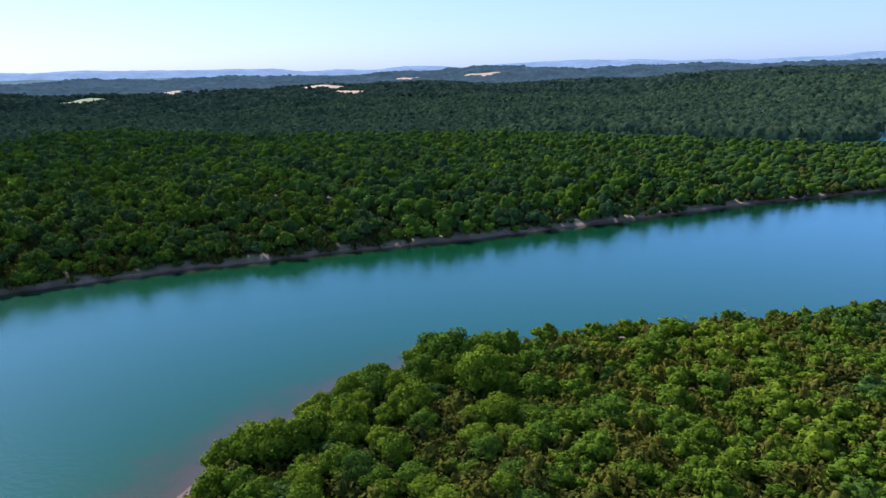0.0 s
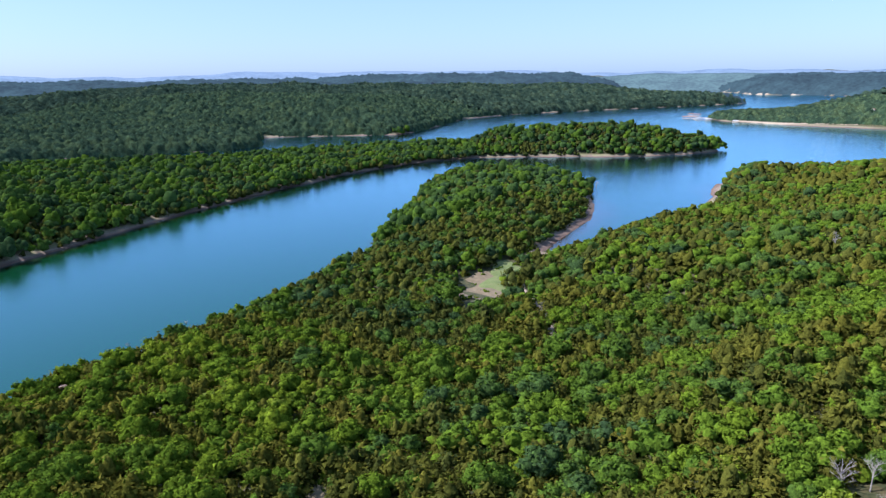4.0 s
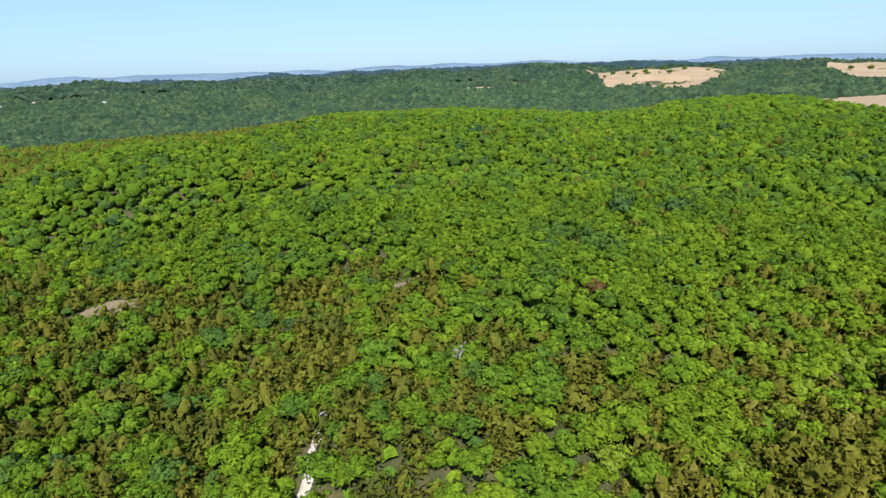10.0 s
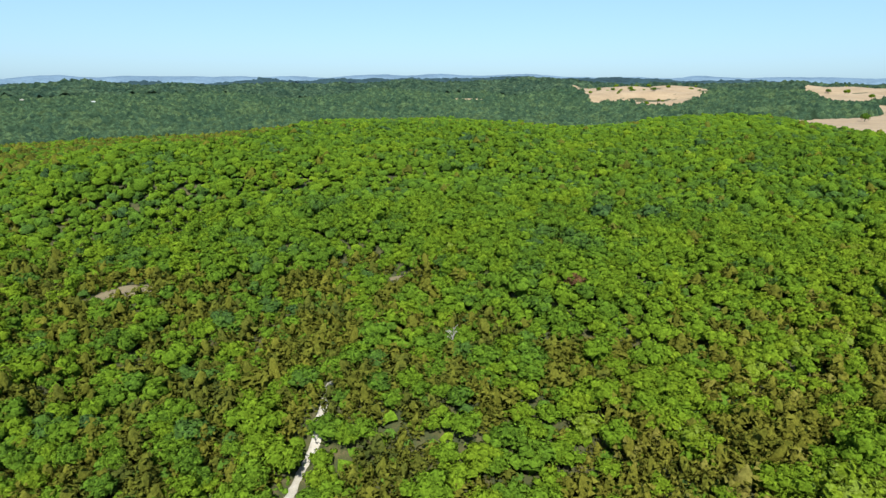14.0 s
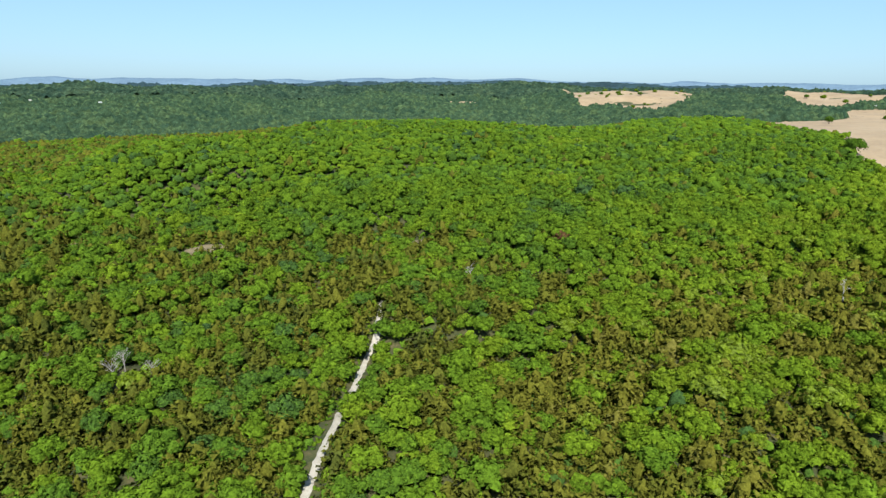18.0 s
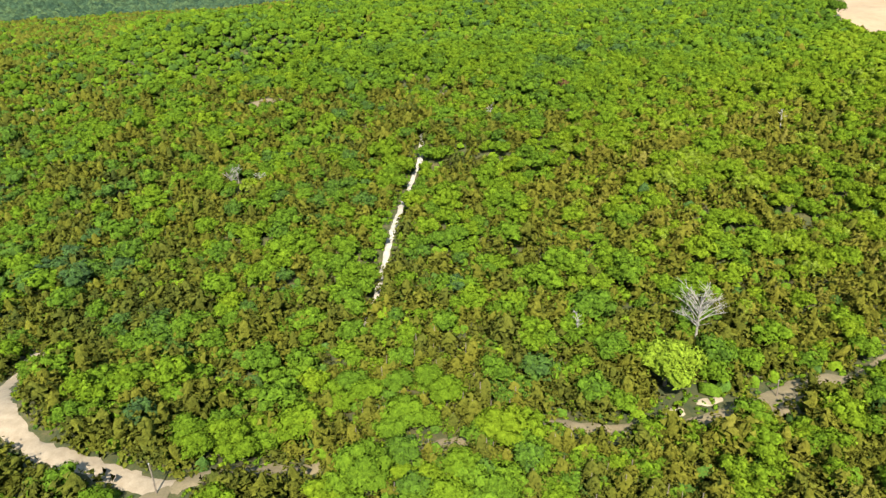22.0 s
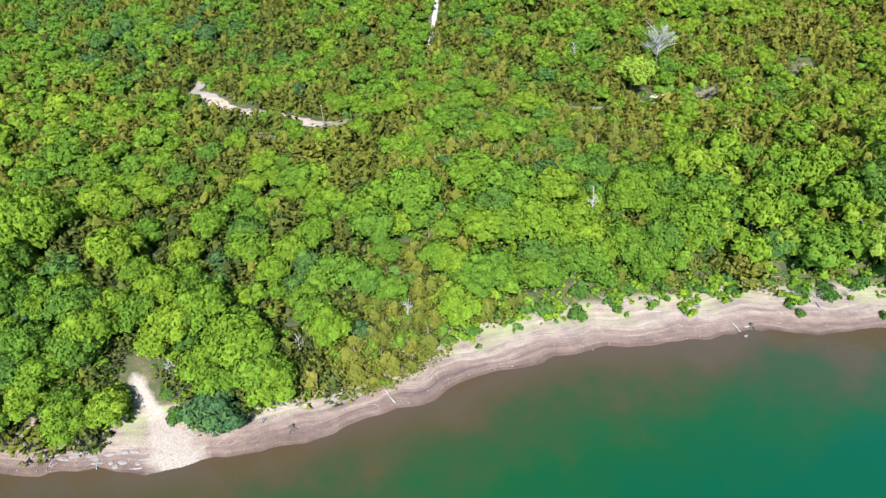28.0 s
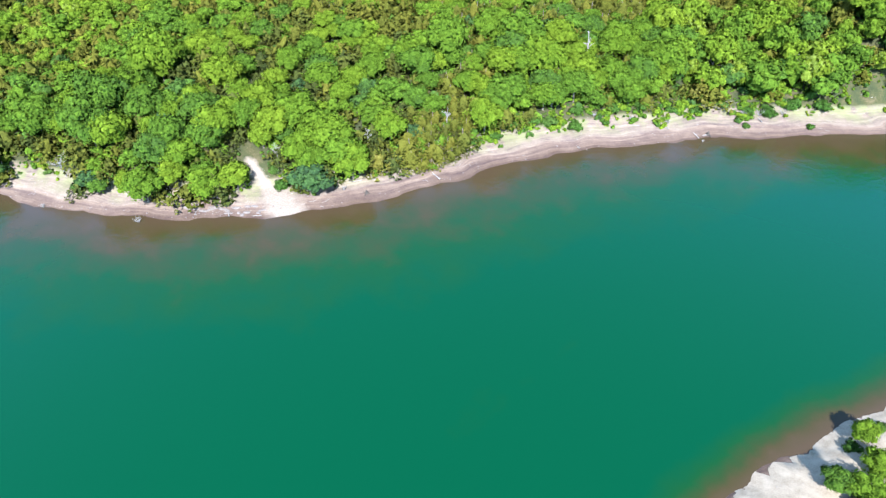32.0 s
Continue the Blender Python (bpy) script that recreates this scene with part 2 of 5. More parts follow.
def soil_material():
    """Forest floor inland; washed shore with old water lines below it."""
    mat, tree = material("soil")
    geo = tree.nodes.new("ShaderNodeNewGeometry")
    z = tree.nodes.new("ShaderNodeSeparateXYZ")
    tree.links.new(geo.outputs["Position"], z.inputs[0])
    wide, mid, fine = noise_at(tree, 0.035, 5), noise_at(tree, 0.4, 4), noise_at(tree, 3.0, 4)
    # floor colours are kept dark to paint in the shade under the trees
    floor = ramp(tree, maths(tree, "ADD", maths(tree, "MULTIPLY", mid, 0.5), maths(tree, "ADD", maths(tree, "MULTIPLY", wide, 0.2), maths(tree, "MULTIPLY", fine, 0.3))),
                 [(0.36, (0.014, 0.022, 0.005)), (0.45, (0.028, 0.036, 0.008)), (0.53, (0.046, 0.046, 0.012)), (0.64, (0.09, 0.070, 0.032))])
    level = maths(tree, "ADD", z.outputs[2], maths(tree, "MULTIPLY", maths(tree, "SUBTRACT", wide, 0.5), 1.6))
    lines = noise_at(tree, 1.0, 5, 0.75, stretch=(0.03, 0.03, 3.4))
    tan = ramp(tree, maths(tree, "ADD", maths(tree, "MULTIPLY", lines, 0.62), maths(tree, "ADD", maths(tree, "MULTIPLY", mid, 0.2), maths(tree, "MULTIPLY", fine, 0.18))),
               [(0.34, (0.070, 0.050, 0.044)), (0.44, (0.125, 0.090, 0.074)), (0.53, (0.19, 0.146, 0.110)), (0.66, (0.30, 0.245, 0.188))])
    damp = ramp(tree, level, [(0.0, (0.40, 0.32, 0.28)), (0.2, (0.58, 0.50, 0.47)), (0.9, (0.82, 0.76, 0.74)), (1.5, (1, 1, 1))])
    tan = mixed(tree, 1.0, tan, damp, "MULTIPLY")
    tufts = maths(tree, "MULTIPLY", maths(tree, "MULTIPLY", maths(tree, "SUBTRACT", level, 0.95), 0.9, True), maths(tree, "MULTIPLY", maths(tree, "SUBTRACT", noise_at(tree, 0.22, 6, 0.7), 0.41), 6.0, True))
    grassy = mixed(tree, maths(tree, "MULTIPLY", tufts, 0.75), tan, (0.15, 0.165, 0.06))
    shore = maths(tree, "MULTIPLY", maths(tree, "SUBTRACT", maths(tree, "ADD", level, maths(tree, "MULTIPLY", mid, 1.2)), 3.6), 1.2, True)
    inland = tree.nodes.new("ShaderNodeAttribute")
    inland.attribute_name = "inland"
    col = mixed(tree, maths(tree, "MAXIMUM", shore, inland.outputs["Fac"]), grassy, floor)
    worn = tree.nodes.new("ShaderNodeAttribute")
    worn.attribute_name = "worn"
    trodden = maths(tree, "MULTIPLY", maths(tree, "SUBTRACT", maths(tree, "ADD", worn.outputs["Fac"], maths(tree, "MULTIPLY", mid, 0.7)), 0.75), 2.2, True)
    col = mixed(tree, trodden, col, ramp(tree, fine, [(0.3, (0.165, 0.128, 0.095)), (0.7, (0.26, 0.215, 0.168))]))
    b = node(tree, "BsdfPrincipled", Roughness=0.95)
    tree.links.new(col, b.inputs["Base Color"])
    h = node(tree, "Bump", Strength=0.5, Distance=0.25)
    tree.links.new(maths(tree, "ADD", fine, maths(tree, "MULTIPLY", mid, 2)), h.inputs["Height"])
    tree.links.new(h.outputs[0], b.inputs["Normal"])
    finish(tree, b.outputs[0])
    return mat


def lake_material():
    """Clear green lake: tan over the shallows, teal over the deeps, small wind waves."""
    mat, tree = material("lake_water")
    a = tree.nodes.new("ShaderNodeAttribute")
    a.attribute_name = "offshore"
    patch = noise_at(tree, 0.07, 5, 0.62)
    uneven = maths(tree, "MULTIPLY", maths(tree, "MULTIPLY", maths(tree, "SUBTRACT", patch, 0.5), 34), maths(tree, "MULTIPLY", a.outputs["Fac"], 0.12, True))
    depth = maths(tree, "MULTIPLY", maths(tree, "ADD", a.outputs["Fac"], uneven), 1 / 40, True)
    col = ramp(tree, depth, [(0.0, (0.048, 0.032, 0.017)), (0.18, (0.036, 0.029, 0.010)), (0.36, (0.018, 0.032, 0.008)), (0.62, (0.005, 0.038, 0.009)), (1.0, (0.002, 0.039, 0.014))])
    body, skin = node(tree, "BsdfDiffuse"), node(tree, "BsdfGlossy", Roughness=0.12)
    skin.inputs["Color"].default_value = (0.45, 0.73, 0.88, 1)
    tree.links.new(col, body.inputs["Color"])
    h = node(tree, "Bump", Strength=0.2, Distance=0.5)
    tree.links.new(noise_at(tree, 0.55, 4, 0.6), h.inputs["Height"])
    tree.links.new(h.outputs[0], skin.inputs["Normal"])
    gloss = maths(tree, "SUBTRACT", maths(tree, "MULTIPLY", node(tree, "Fresnel", IOR=1.36).outputs[0], 2.3), 0.042, True)
    mix = tree.nodes.new("ShaderNodeMixShader")
    tree.links.new(gloss, mix.inputs[0])
    tree.links.new(body.outputs[0], mix.inputs[1])
    tree.links.new(skin.outputs[0], mix.inputs[2])
    finish(tree, mix.outputs[0])
    return mat


soil, lake = soil_material(), lake_material()


def painted_haze_material(name, colour, glow):
    """Farthest hills and woods, their blue haze painted into base colour and glow."""
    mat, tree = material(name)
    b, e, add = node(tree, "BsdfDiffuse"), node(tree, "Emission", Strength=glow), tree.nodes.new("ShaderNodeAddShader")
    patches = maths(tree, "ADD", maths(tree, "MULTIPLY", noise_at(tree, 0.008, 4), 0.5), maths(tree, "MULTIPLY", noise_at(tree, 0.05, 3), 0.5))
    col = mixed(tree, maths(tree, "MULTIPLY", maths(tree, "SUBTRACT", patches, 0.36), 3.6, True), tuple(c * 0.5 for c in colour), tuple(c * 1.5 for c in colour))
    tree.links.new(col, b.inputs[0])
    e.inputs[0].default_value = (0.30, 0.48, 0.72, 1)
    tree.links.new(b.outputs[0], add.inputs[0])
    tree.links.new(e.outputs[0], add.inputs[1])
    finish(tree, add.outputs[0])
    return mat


# the woods give off no light: their emission is painted haze
hazed_far_woods = painted_haze_material("hazed_backdrop_woods", (0.015, 0.030, 0.032), 0.06)
# ---- the lie of the land: shorelines, hills, heights ----
MAIN_A = [(-420, -420), (-290, -150), (-205, -45), (-160, 8), (-147, 21), (-134, 36), (-123, 49), (-112, 60), (-108, 67), (-101, 77),
          (-88, 96), (-80, 113), (-75, 131), (-66, 154), (-57, 171), (-47, 183), (-36, 195), (-13, 213), (5, 222), (30, 234),
          (60, 242), (93, 248), (135, 251), (175, 266), (250, 287), (320, 333), (388, 378), (450, 424), (520, 462), (566, 462),
          (592, 420), (588, 360), (552, 305), (492, 270), (440, 240), (402, 231), (364, 222), (328, 211), (334, 200), (372, 191), (440, 176), (490, 179), (515, 187)]
MAIN_B = [(575, 203), (636, 224), (690, 212), (790, 160), (890, 112), (1000, 50), (1150, -10), (1290, -30), (1340, 5), (1345, 55),
          (1384, 103), (1406, 152), (1427, 206), (1442, 261), (1441, 317), (1449, 377), (1474, 446), (1484, 490), (1515, 540), (1540, 562), (1570, 585), (1640, 560), (1760, 480), (2000, 330), (2400, 220), (2900, 160),
          (3600, 100), (5600, 0), (5600, -5600), (-5600, -5600), (-5600, -900), (-1500, -620)]
NORTH_A = [(-5600, -500), (-1300, -120), (-640, 130), (-300, 285), (-223, 312), (-152, 345), (-64, 378), (40, 413), (135, 452), (240, 497),
           (360, 535), (476, 566), (600, 572), (680, 540), (740, 470), (805, 376), (870, 336), (937, 311), (952, 322), (935, 380),
           (900, 470), (850, 550), (765, 630), (715, 700), (648, 752), (552, 785), (450, 800), (345, 868), (188, 970), (90, 1020)]
NORTH_B = [(150, 1086), (226, 1062), (400, 986), (541, 910), (606, 926), (640, 990), (700, 1059), (770, 990), (876, 882), (1000, 930),
           (1200, 1030), (1300, 1082), (1500, 1080), (1670, 1034), (2000, 900), (2390, 752), (2425, 790), (2330, 1000), (2500, 1350), (3100, 1600),
           (3900, 1900), (5600, 2500), (5600, 5600), (-5600, 5600)]
EAST = [(3060, 420), (3116, 483), (3278, 730), (3293, 975), (3633, 1233), (4065, 1601), (5600, 2250), (5600, 300), (3600, 260), (3100, 340)]
SPIT = [(-172.5, 167), (-174.5, 159), (-175.3, 152.5), (-177.2, 144.5), (-179.1, 138), (-181.3, 131.4), (-184.6, 122), (-200, 85), (-250, 40), (-330, 0), (-480, -120), (-900, -250), (-1400, -350), (-620, 60), (-320, 190), (-230, 215), (-190, 195)]
LANDS = [MAIN_A + MAIN_B, NORTH_A + NORTH_B, EAST, SPIT]

# x, y, height, reach of the hills and slopes
NEAR_HILLS = [(-190, 148, 3.0, 22), (-200, 112, 3.2, 22), (-215, 175, 6, 25), (-45, -92, 20, 34), (46, 126, 18, 30), (9, 91, 20.5, 16), (51, 105, 21.5, 16), (28, 101, 21, 14), (12, 110, 20.5, 10), (-57, -36, 13.5, 18), (38, 27, 13.5, 14), (-23, 98, 15, 25), (-45, 120, 11, 25), (-49, 85, 15, 25), (-85, 46, 11, 30), (-66, -60, 9, 40),
              (-33, 20, 12, 30), (0, 50, 12, 30), (19, -4, 17, 30), (45, -55, 25, 30), (80, -30, 25, 30), (152, -33, 28, 40), (201, -22, 33, 40),
              (110, -80, 38, 30), (18, -120, 33, 40), (24, -170, 37, 50), (60, -226, 45, 50)]
MID_HILLS = [(144, -191, 52, 60), (178, -103, 36, 40), (226, -124, 50, 50), (230, -45, 41, 50), (344, -134, 66, 70), (489, -48, 41, 70),
             (400, -300, 69, 90), (221, -454, 64, 90), (252, -797, 68, 150), (620, -20, 33, 90), (560, -170, 52, 70), (720, -330, 38, 120), (650, -600, 50, 150), (100, 150, 12, 60), (180, 190, 8, 60),
             (300, 265, 12, 60), (430, 310, 14, 60), (520, 380, 13, 60), (330, 80, 26, 70), (520, 120, 20, 60), (230, 120, 8, 40), (250, 186, 1.5, 30), (292, 202, 1.5, 24), (760, 60, 17, 80), (-300, -300, 40, 200), (-50, -350, 50, 120)]
FAR_HILLS = [(-150, 560, 30, 120), (100, 640, 22, 120), (320, 720, 12, 120), (560, 720, 7, 100), (690, 610, 12, 60), (770, 540, 50, 60), (835, 450, 58, 60), (890, 372, 54, 40),
             (-500, 560, 38, 160), (-300, 1300, 14, 250), (-900, 1500, 8, 300), (300, 1500, 30, 250), (900, 1600, 66, 250), (1400, 1600, 66, 250),
             (2000, 1250, 62, 250), (1590, 420, 22, 70), (1650, 350, 30, 80), (1660, 285, 33, 70), (1690, 215, 50, 90), (1950, -60, 86, 280), (1450, -320, 62, 200), (900, -330, 30, 200), (900, -800, 46, 300),
             (1500, -1000, 78, 300), (270, -1050, 72, 150), (400, -1400, 77, 150), (480, -1750, 92, 200), (560, -2100, 100, 200), (790, -1240, 68, 120), (1000, -1600, 92, 200), (1200, -1880, 106, 220), (-400, -900, 72, 300)]
BACK_HILLS = [(790, -2420, 126, 260), (2600, -800, 98, 500), (3600, 900, 86, 400), (3500, -300, 95, 500), (1500, 2600, 78, 500), (200, 2600, 48, 500), (-1200, 2600, 40, 500),
              (-2500, 1500, 40, 700), (2800, 2400, 90, 400), (600, -2600, 95, 600), (2200, -2400, 120, 700), (-1500, -1500, 90, 600), (4200, 2800, 100, 600), (800, 4000, 85, 700), (-2500, 3800, 70, 900)]
HILLS = np.array(NEAR_HILLS + MID_HILLS + FAR_HILLS + BACK_HILLS, float)


def shore_distance(x, y):
    """Metres inland from the nearest shore; negative over water."""
    best = np.full(x.shape, -1e9)
    for land in LANDS:
        inside, d2 = np.zeros(x.shape, bool), np.full(x.shape, 1e18)
        for (ax, ay), (bx, by) in zip(land, land[1:] + land[:1]):
            ux, uy = bx - ax, by - ay
            k = np.clip(((x - ax) * ux + (y - ay) * uy) / (ux * ux + uy * uy), 0, 1)
            d2 = np.minimum(d2, (x - ax - k * ux) ** 2 + (y - ay - k * uy) ** 2)
            if ay != by:
                inside ^= ((ay > y) != (by > y)) & (x < ax + (y - ay) * ux / uy)
        best = np.maximum(best, np.where(inside, 1, -1) * np.sqrt(d2))
    return best


def ripple(x, y, size, seed=0.0):
    """Smooth uneven field, about -1 to 1, of that wavelength."""
    k, out = 6.283 / size, 0
    for i in range(5):
        a = 1.3 * i * i + 2.1 * i + seed
        f = k * (0.7 + 0.23 * i)
        out = out + np.sin(f * (x * np.cos(a) + y * np.sin(a)) + 3.7 * i + seed * 5 + 1.3 * np.sin(0.6 * f * (y * np.cos(a) - x * np.sin(a)) + i))
    return out / 3.2


def home_shore(x, y):
    """1 along the near shore, the spit and the cove, where the banks are wide and shallow; 0 on the steep banks."""
    a = np.clip((60 - x) / 60, 0, 1) * np.clip((262 - y - 0.25 * x) / 20, 0, 1)
    b = np.clip((135 - np.hypot(x - 410, (y - 230) * 1.2)) / 40, 0, 1)
    a = a * (1 - 0.75 * np.clip((-135 - x) / 22, 0, 1) * np.clip((y - 50) / 40, 0, 1))
    c = np.clip((62 - np.hypot(x - 612, y - 214)) / 25, 0, 1)
    return np.maximum(np.maximum(a, b), c)


def ground(x, y, d=None):
    """Height of the land, or of the lake's bed."""
    x, y = np.asarray(x, float), np.asarray(y, float)
    if d is None:
        d = shore_distance(x, y)
    top, weight = np.zeros(x.shape), np.full(x.shape, 1e-9)
    for hx, hy, h, s in HILLS:
        w = (s * s / ((x - hx) ** 2 + (y - hy) ** 2 + s * s)) ** 2
        w = w * w
        top, weight = top + w * h, weight + w
    top = top / weight
    r = np.hypot(x, y)
    top = top + np.clip((r - 700) / 900, 0, 1) * (9 * ripple(x, y, 620, 1) + 6 * ripple(x, y, 260, 2)) + np.clip((r - 1800) / 1500, 0, 1) * 14 * ripple(x, y, 1500, 3)
    top = np.maximum(top, 2.6)
    wob = 1.2 * ripple(x, y, 23, 4) + 0.5 * ripple(x, y, 9, 5)
    dd = d + wob * np.clip(1.5 - np.abs(d) / 14, 0, 1)
    home = home_shore(x, y)
    strip = 5 + 8 * home
    beach = np.clip(dd, 0, strip) * (0.42 - 0.22 * home)
    rise = 1 - np.exp(-np.clip(dd - strip + 3, 0, None) / (46 - 26 * home + 26 * np.clip((y - 290) / 50, 0, 1) * np.clip((690 - x) / 80, 0, 1) - 14 * np.clip((x - 690) / 80, 0, 1) * np.clip((950 - r) / 100, 0, 1) * (y > 290) + 90 * np.clip((r - 700) / 700, 0, 1)))
    land = beach + (top - 2.6) * rise + 0.5 * ripple(x, y, 31, 6) * rise
    return np.where(dd > 0, land, np.clip(dd * (0.6 - 0.44 * home), -9, 0))
# ---- end of the land ----


# ---- mesh helpers ----
def mesh_of(name, verts, faces, mat, tone=None, attribute="tone", smooth=False):
    """A mesh from arrays: verts (n, 3) and faces (m, 3 or 4)."""
    verts, faces = np.asarray(verts, np.float32), np.asarray(faces, np.int32)
    me = bpy.data.meshes.new(name)
    me.vertices.add(len(verts))
    me.vertices.foreach_set("co", verts.ravel())
    me.loops.add(faces.size)
    me.loops.foreach_set("vertex_index", faces.ravel())
    me.polygons.add(len(faces))
    me.polygons.foreach_set("loop_start", np.arange(0, faces.size, faces.shape[1], dtype=np.int32))
    me.polygons.foreach_set("loop_total", np.full(len(faces), faces.shape[1], np.int32))
    if smooth:
        me.polygons.foreach_set("use_smooth", np.ones(len(faces), bool))
    if tone is not None:
        me.attributes.new(attribute, "FLOAT", "POINT").data.foreach_set("value", np.asarray(tone, np.float32))
    me.materials.append(mat)
    me.update(calc_edges=True)
    return me


def part(name, bm, mat, parent, label=""):
    """Links a bmesh as one mesh object under a thing or a part."""
    me = bpy.data.meshes.new(name)
    bm.to_mesh(me)
    bm.free()
    me.materials.append(mat)
    ob = new(name, me)
    ob.parent = parent
    return tagged(ob, label)


def tube(bm, points, radii, sides=6):
    """A tapered limb along the points."""
    rings = []
    for i, (p, r) in enumerate(zip(points, radii)):
        p = Vector(p)
        way = (Vector(points[min(i + 1, len(points) - 1)]) - Vector(points[max(i - 1, 0)])).normalized()
        side = way.orthogonal().normalized()
        up = way.cross(side)
        rings.append([bm.verts.new(p + r * (math.cos(6.283 * k / sides) * side + math.sin(6.283 * k / sides) * up)) for k in range(sides)])
    for a, b in zip(rings, rings[1:]):
        for k in range(sides):
            bm.faces.new((a[k], a[(k + 1) % sides], b[(k + 1) % sides], b[k]))
    bm.faces.new(rings[0][::-1])
    bm.faces.new(rings[-1])
    return bm


def box(bm, x0, y0, z0, x1, y1, z1, bevel=0.0):
    made = bmesh.ops.create_cube(bm, size=1)["verts"]
    for v in made:
        v.co = Vector((x0 + (v.co.x + 0.5) * (x1 - x0), y0 + (v.co.y + 0.5) * (y1 - y0), z0 + (v.co.z + 0.5) * (z1 - z0)))
    if bevel:
        bmesh.ops.bevel(bm, geom=list({e for v in made for e in v.link_edges}), offset=bevel, segments=1, affect="EDGES")
    return bm


# ---- ground and lake ----
def graded(fine_from, fine_to, step, growth, largest, end):
    """Grid lines, close together over the stretch named, wider and wider away from it."""
    mid = list(np.arange(fine_from, fine_to, step))
    for sign, at in ((-1, fine_from), (1, mid[-1])):
        s, out = step, []
        while abs(at) < end or at * sign < 0:
            s = min(s * growth, largest)
            at += sign * s
            out.append(at)
        mid = out[::-1] + mid if sign < 0 else mid + out
    return np.array(mid)


def sheet(xs, ys):
    gx, gy = np.meshgrid(xs, ys)
    n, m = len(xs), len(ys)
    i = (np.arange(m - 1)[:, None] * n + np.arange(n - 1)[None]).ravel()
    return gx.ravel(), gy.ravel(), np.stack([i, i + 1, i + n + 1, i + n], 1)


# ---- roads, clearings, fields ----
TRACK = [(34, 30), (51, 10), (60, 0), (69, -10), (82, -24), (98, -42), (104, -51), (122, -68), (142, -86), (161, -103)]
LANE = [(84, 92), (71, 102.5), (56.6, 105), (46.5, 105.4), (39.7, 104.5), (32.7, 102.7), (26.3, 100.2), (20.7, 97.2), (13.5, 93.2), (7, 89.2)]
DIRT_LANE = [(7, 89.2), (6, 82), (6.5, 74), (3, 67), (-8, 45), (-18, 23), (-27, 15.5), (-34.9, 7.2), (-41.4, -3.8), (-45, -11.5), (-47.5, -20), (-51, -33), (-57.2, -44), (-62, -75)]
PATH = [(262, 182), (250, 171), (228, 150), (209, 132), (190, 115)]
RAMP = [(-59, 170.2), (-52, 169.6), (-45, 169), (-37, 168.6)]
SPIT_BEACH = [(-177.5, 169), (-179.5, 161.5), (-180.5, 154.8), (-182.4, 146.3), (-184.3, 139.6), (-186.4, 133.1), (-189.8, 124), (-204, 90)]
POINT_BEACH = [(1349, 10), (1352, 58), (1391, 102), (1411, 151), (1432, 205), (1447, 261), (1446, 317), (1454, 376), (1479, 444), (1490, 488)]
FAR_BEACH = [(3070, 424), (3126, 480), (3287, 728), (3302, 970), (3640, 1226), (4070, 1594)]
# x, y, half length, half width, turn
CLEARINGS = [(70, 134, 3.4, 1.8, 60), (65.5, 122, 4.2, 1.9, 70), (77, 110, 4.5, 2.2, 50), (13.8, 108.6, 5.5, 2.6, 15), (5.6, 93.2, 4.5, 2.6, 120), (83.5, 94, 3.5, 2.5, 0), (6, 71, 3.6, 2.2, 60), (214, -45, 11, 4.5, 75), (343, 33, 12, 6, -58), (374, 40, 8, 4, 10), (166, -123, 6, 4, 30), (-50.6, -22.5, 7, 3.6, 70), (310, 26, 7, 3, -20), (251, -3, 9, 2.5, -30), (-54, -39, 5, 2.0, 60), (-36.2, -2.6, 2.6, 1.4, 60), (-40, -11, 3.4, 1.3, 65)]
FLATS = [(240, 191, 26, 13, 35), (314, 207, 13, 6, 10), (277, 203, 14, 8, 30)]
FIELDS = [(1215, -1160, 40, 14, 30), (-420, 2356, 75, 90, 0), (-266, 1943, 45, 60, 0), (-974, 2317, 70, 60, 0), (-816, 2307, 40, 50, 0), (-229, 3270, 120, 90, 0), (-12, 3380, 90, 70, 0), (200, 3400, 90, 60, 0)]
# hay fields with straight hedges: their corners
HAY_FIELDS = [[(105, -448), (150, -598), (184, -606), (245, -680), (307, -748), (262, -850), (250, -920), (330, -1150), (409, -1366), (351, -1480), (150, -1450), (-60, -900), (-80, -520), (50, -432)],
              [(455, -1345), (408, -1390), (392, -1590), (430, -2050), (800, -2150), (640, -1700)],
              [(880, -1215), (715, -1235), (705, -1330), (830, -1700), (1000, -1950), (1480, -1900), (1180, -1500)]]
MEADOWS = [(-600, 1095, 60, 75, 30), (-1034, 1950, 60, 70, 0)]
# houses on the far shore: x, y, turn
HOUSES = [(1500, 212, 20), (1528, 240, -30), (1471, 122, 80), (1600, -77, 10), (1633, -184, 100), (1652, -204, 30), (1620, -396, 90), (1691, 5, 50), (1741, -280, 0), (371, -1487, 20), (1218, -1548, 60)]
YARDS = [(x - 16 * x / math.hypot(x, y), y - 16 * y / math.hypot(x, y), 13, 7, math.degrees(math.atan2(y, x))) for x, y, turn in HOUSES]


def in_ovals(x, y, ovals, grow=1.0):
    hit = np.zeros(np.shape(x), bool)
    for cx, cy, a, b, turn in ovals:
        c, s = math.cos(radians(turn)), math.sin(radians(turn))
        u, v = (x - cx) * c + (y - cy) * s, (y - cy) * c - (x - cx) * s
        ang = np.arctan2(v, u)
        hit |= np.hypot(u / a, v / b) < grow * (1 + 0.13 * np.sin(3 * ang + cx) + 0.08 * np.sin(5 * ang + cy))
    return hit


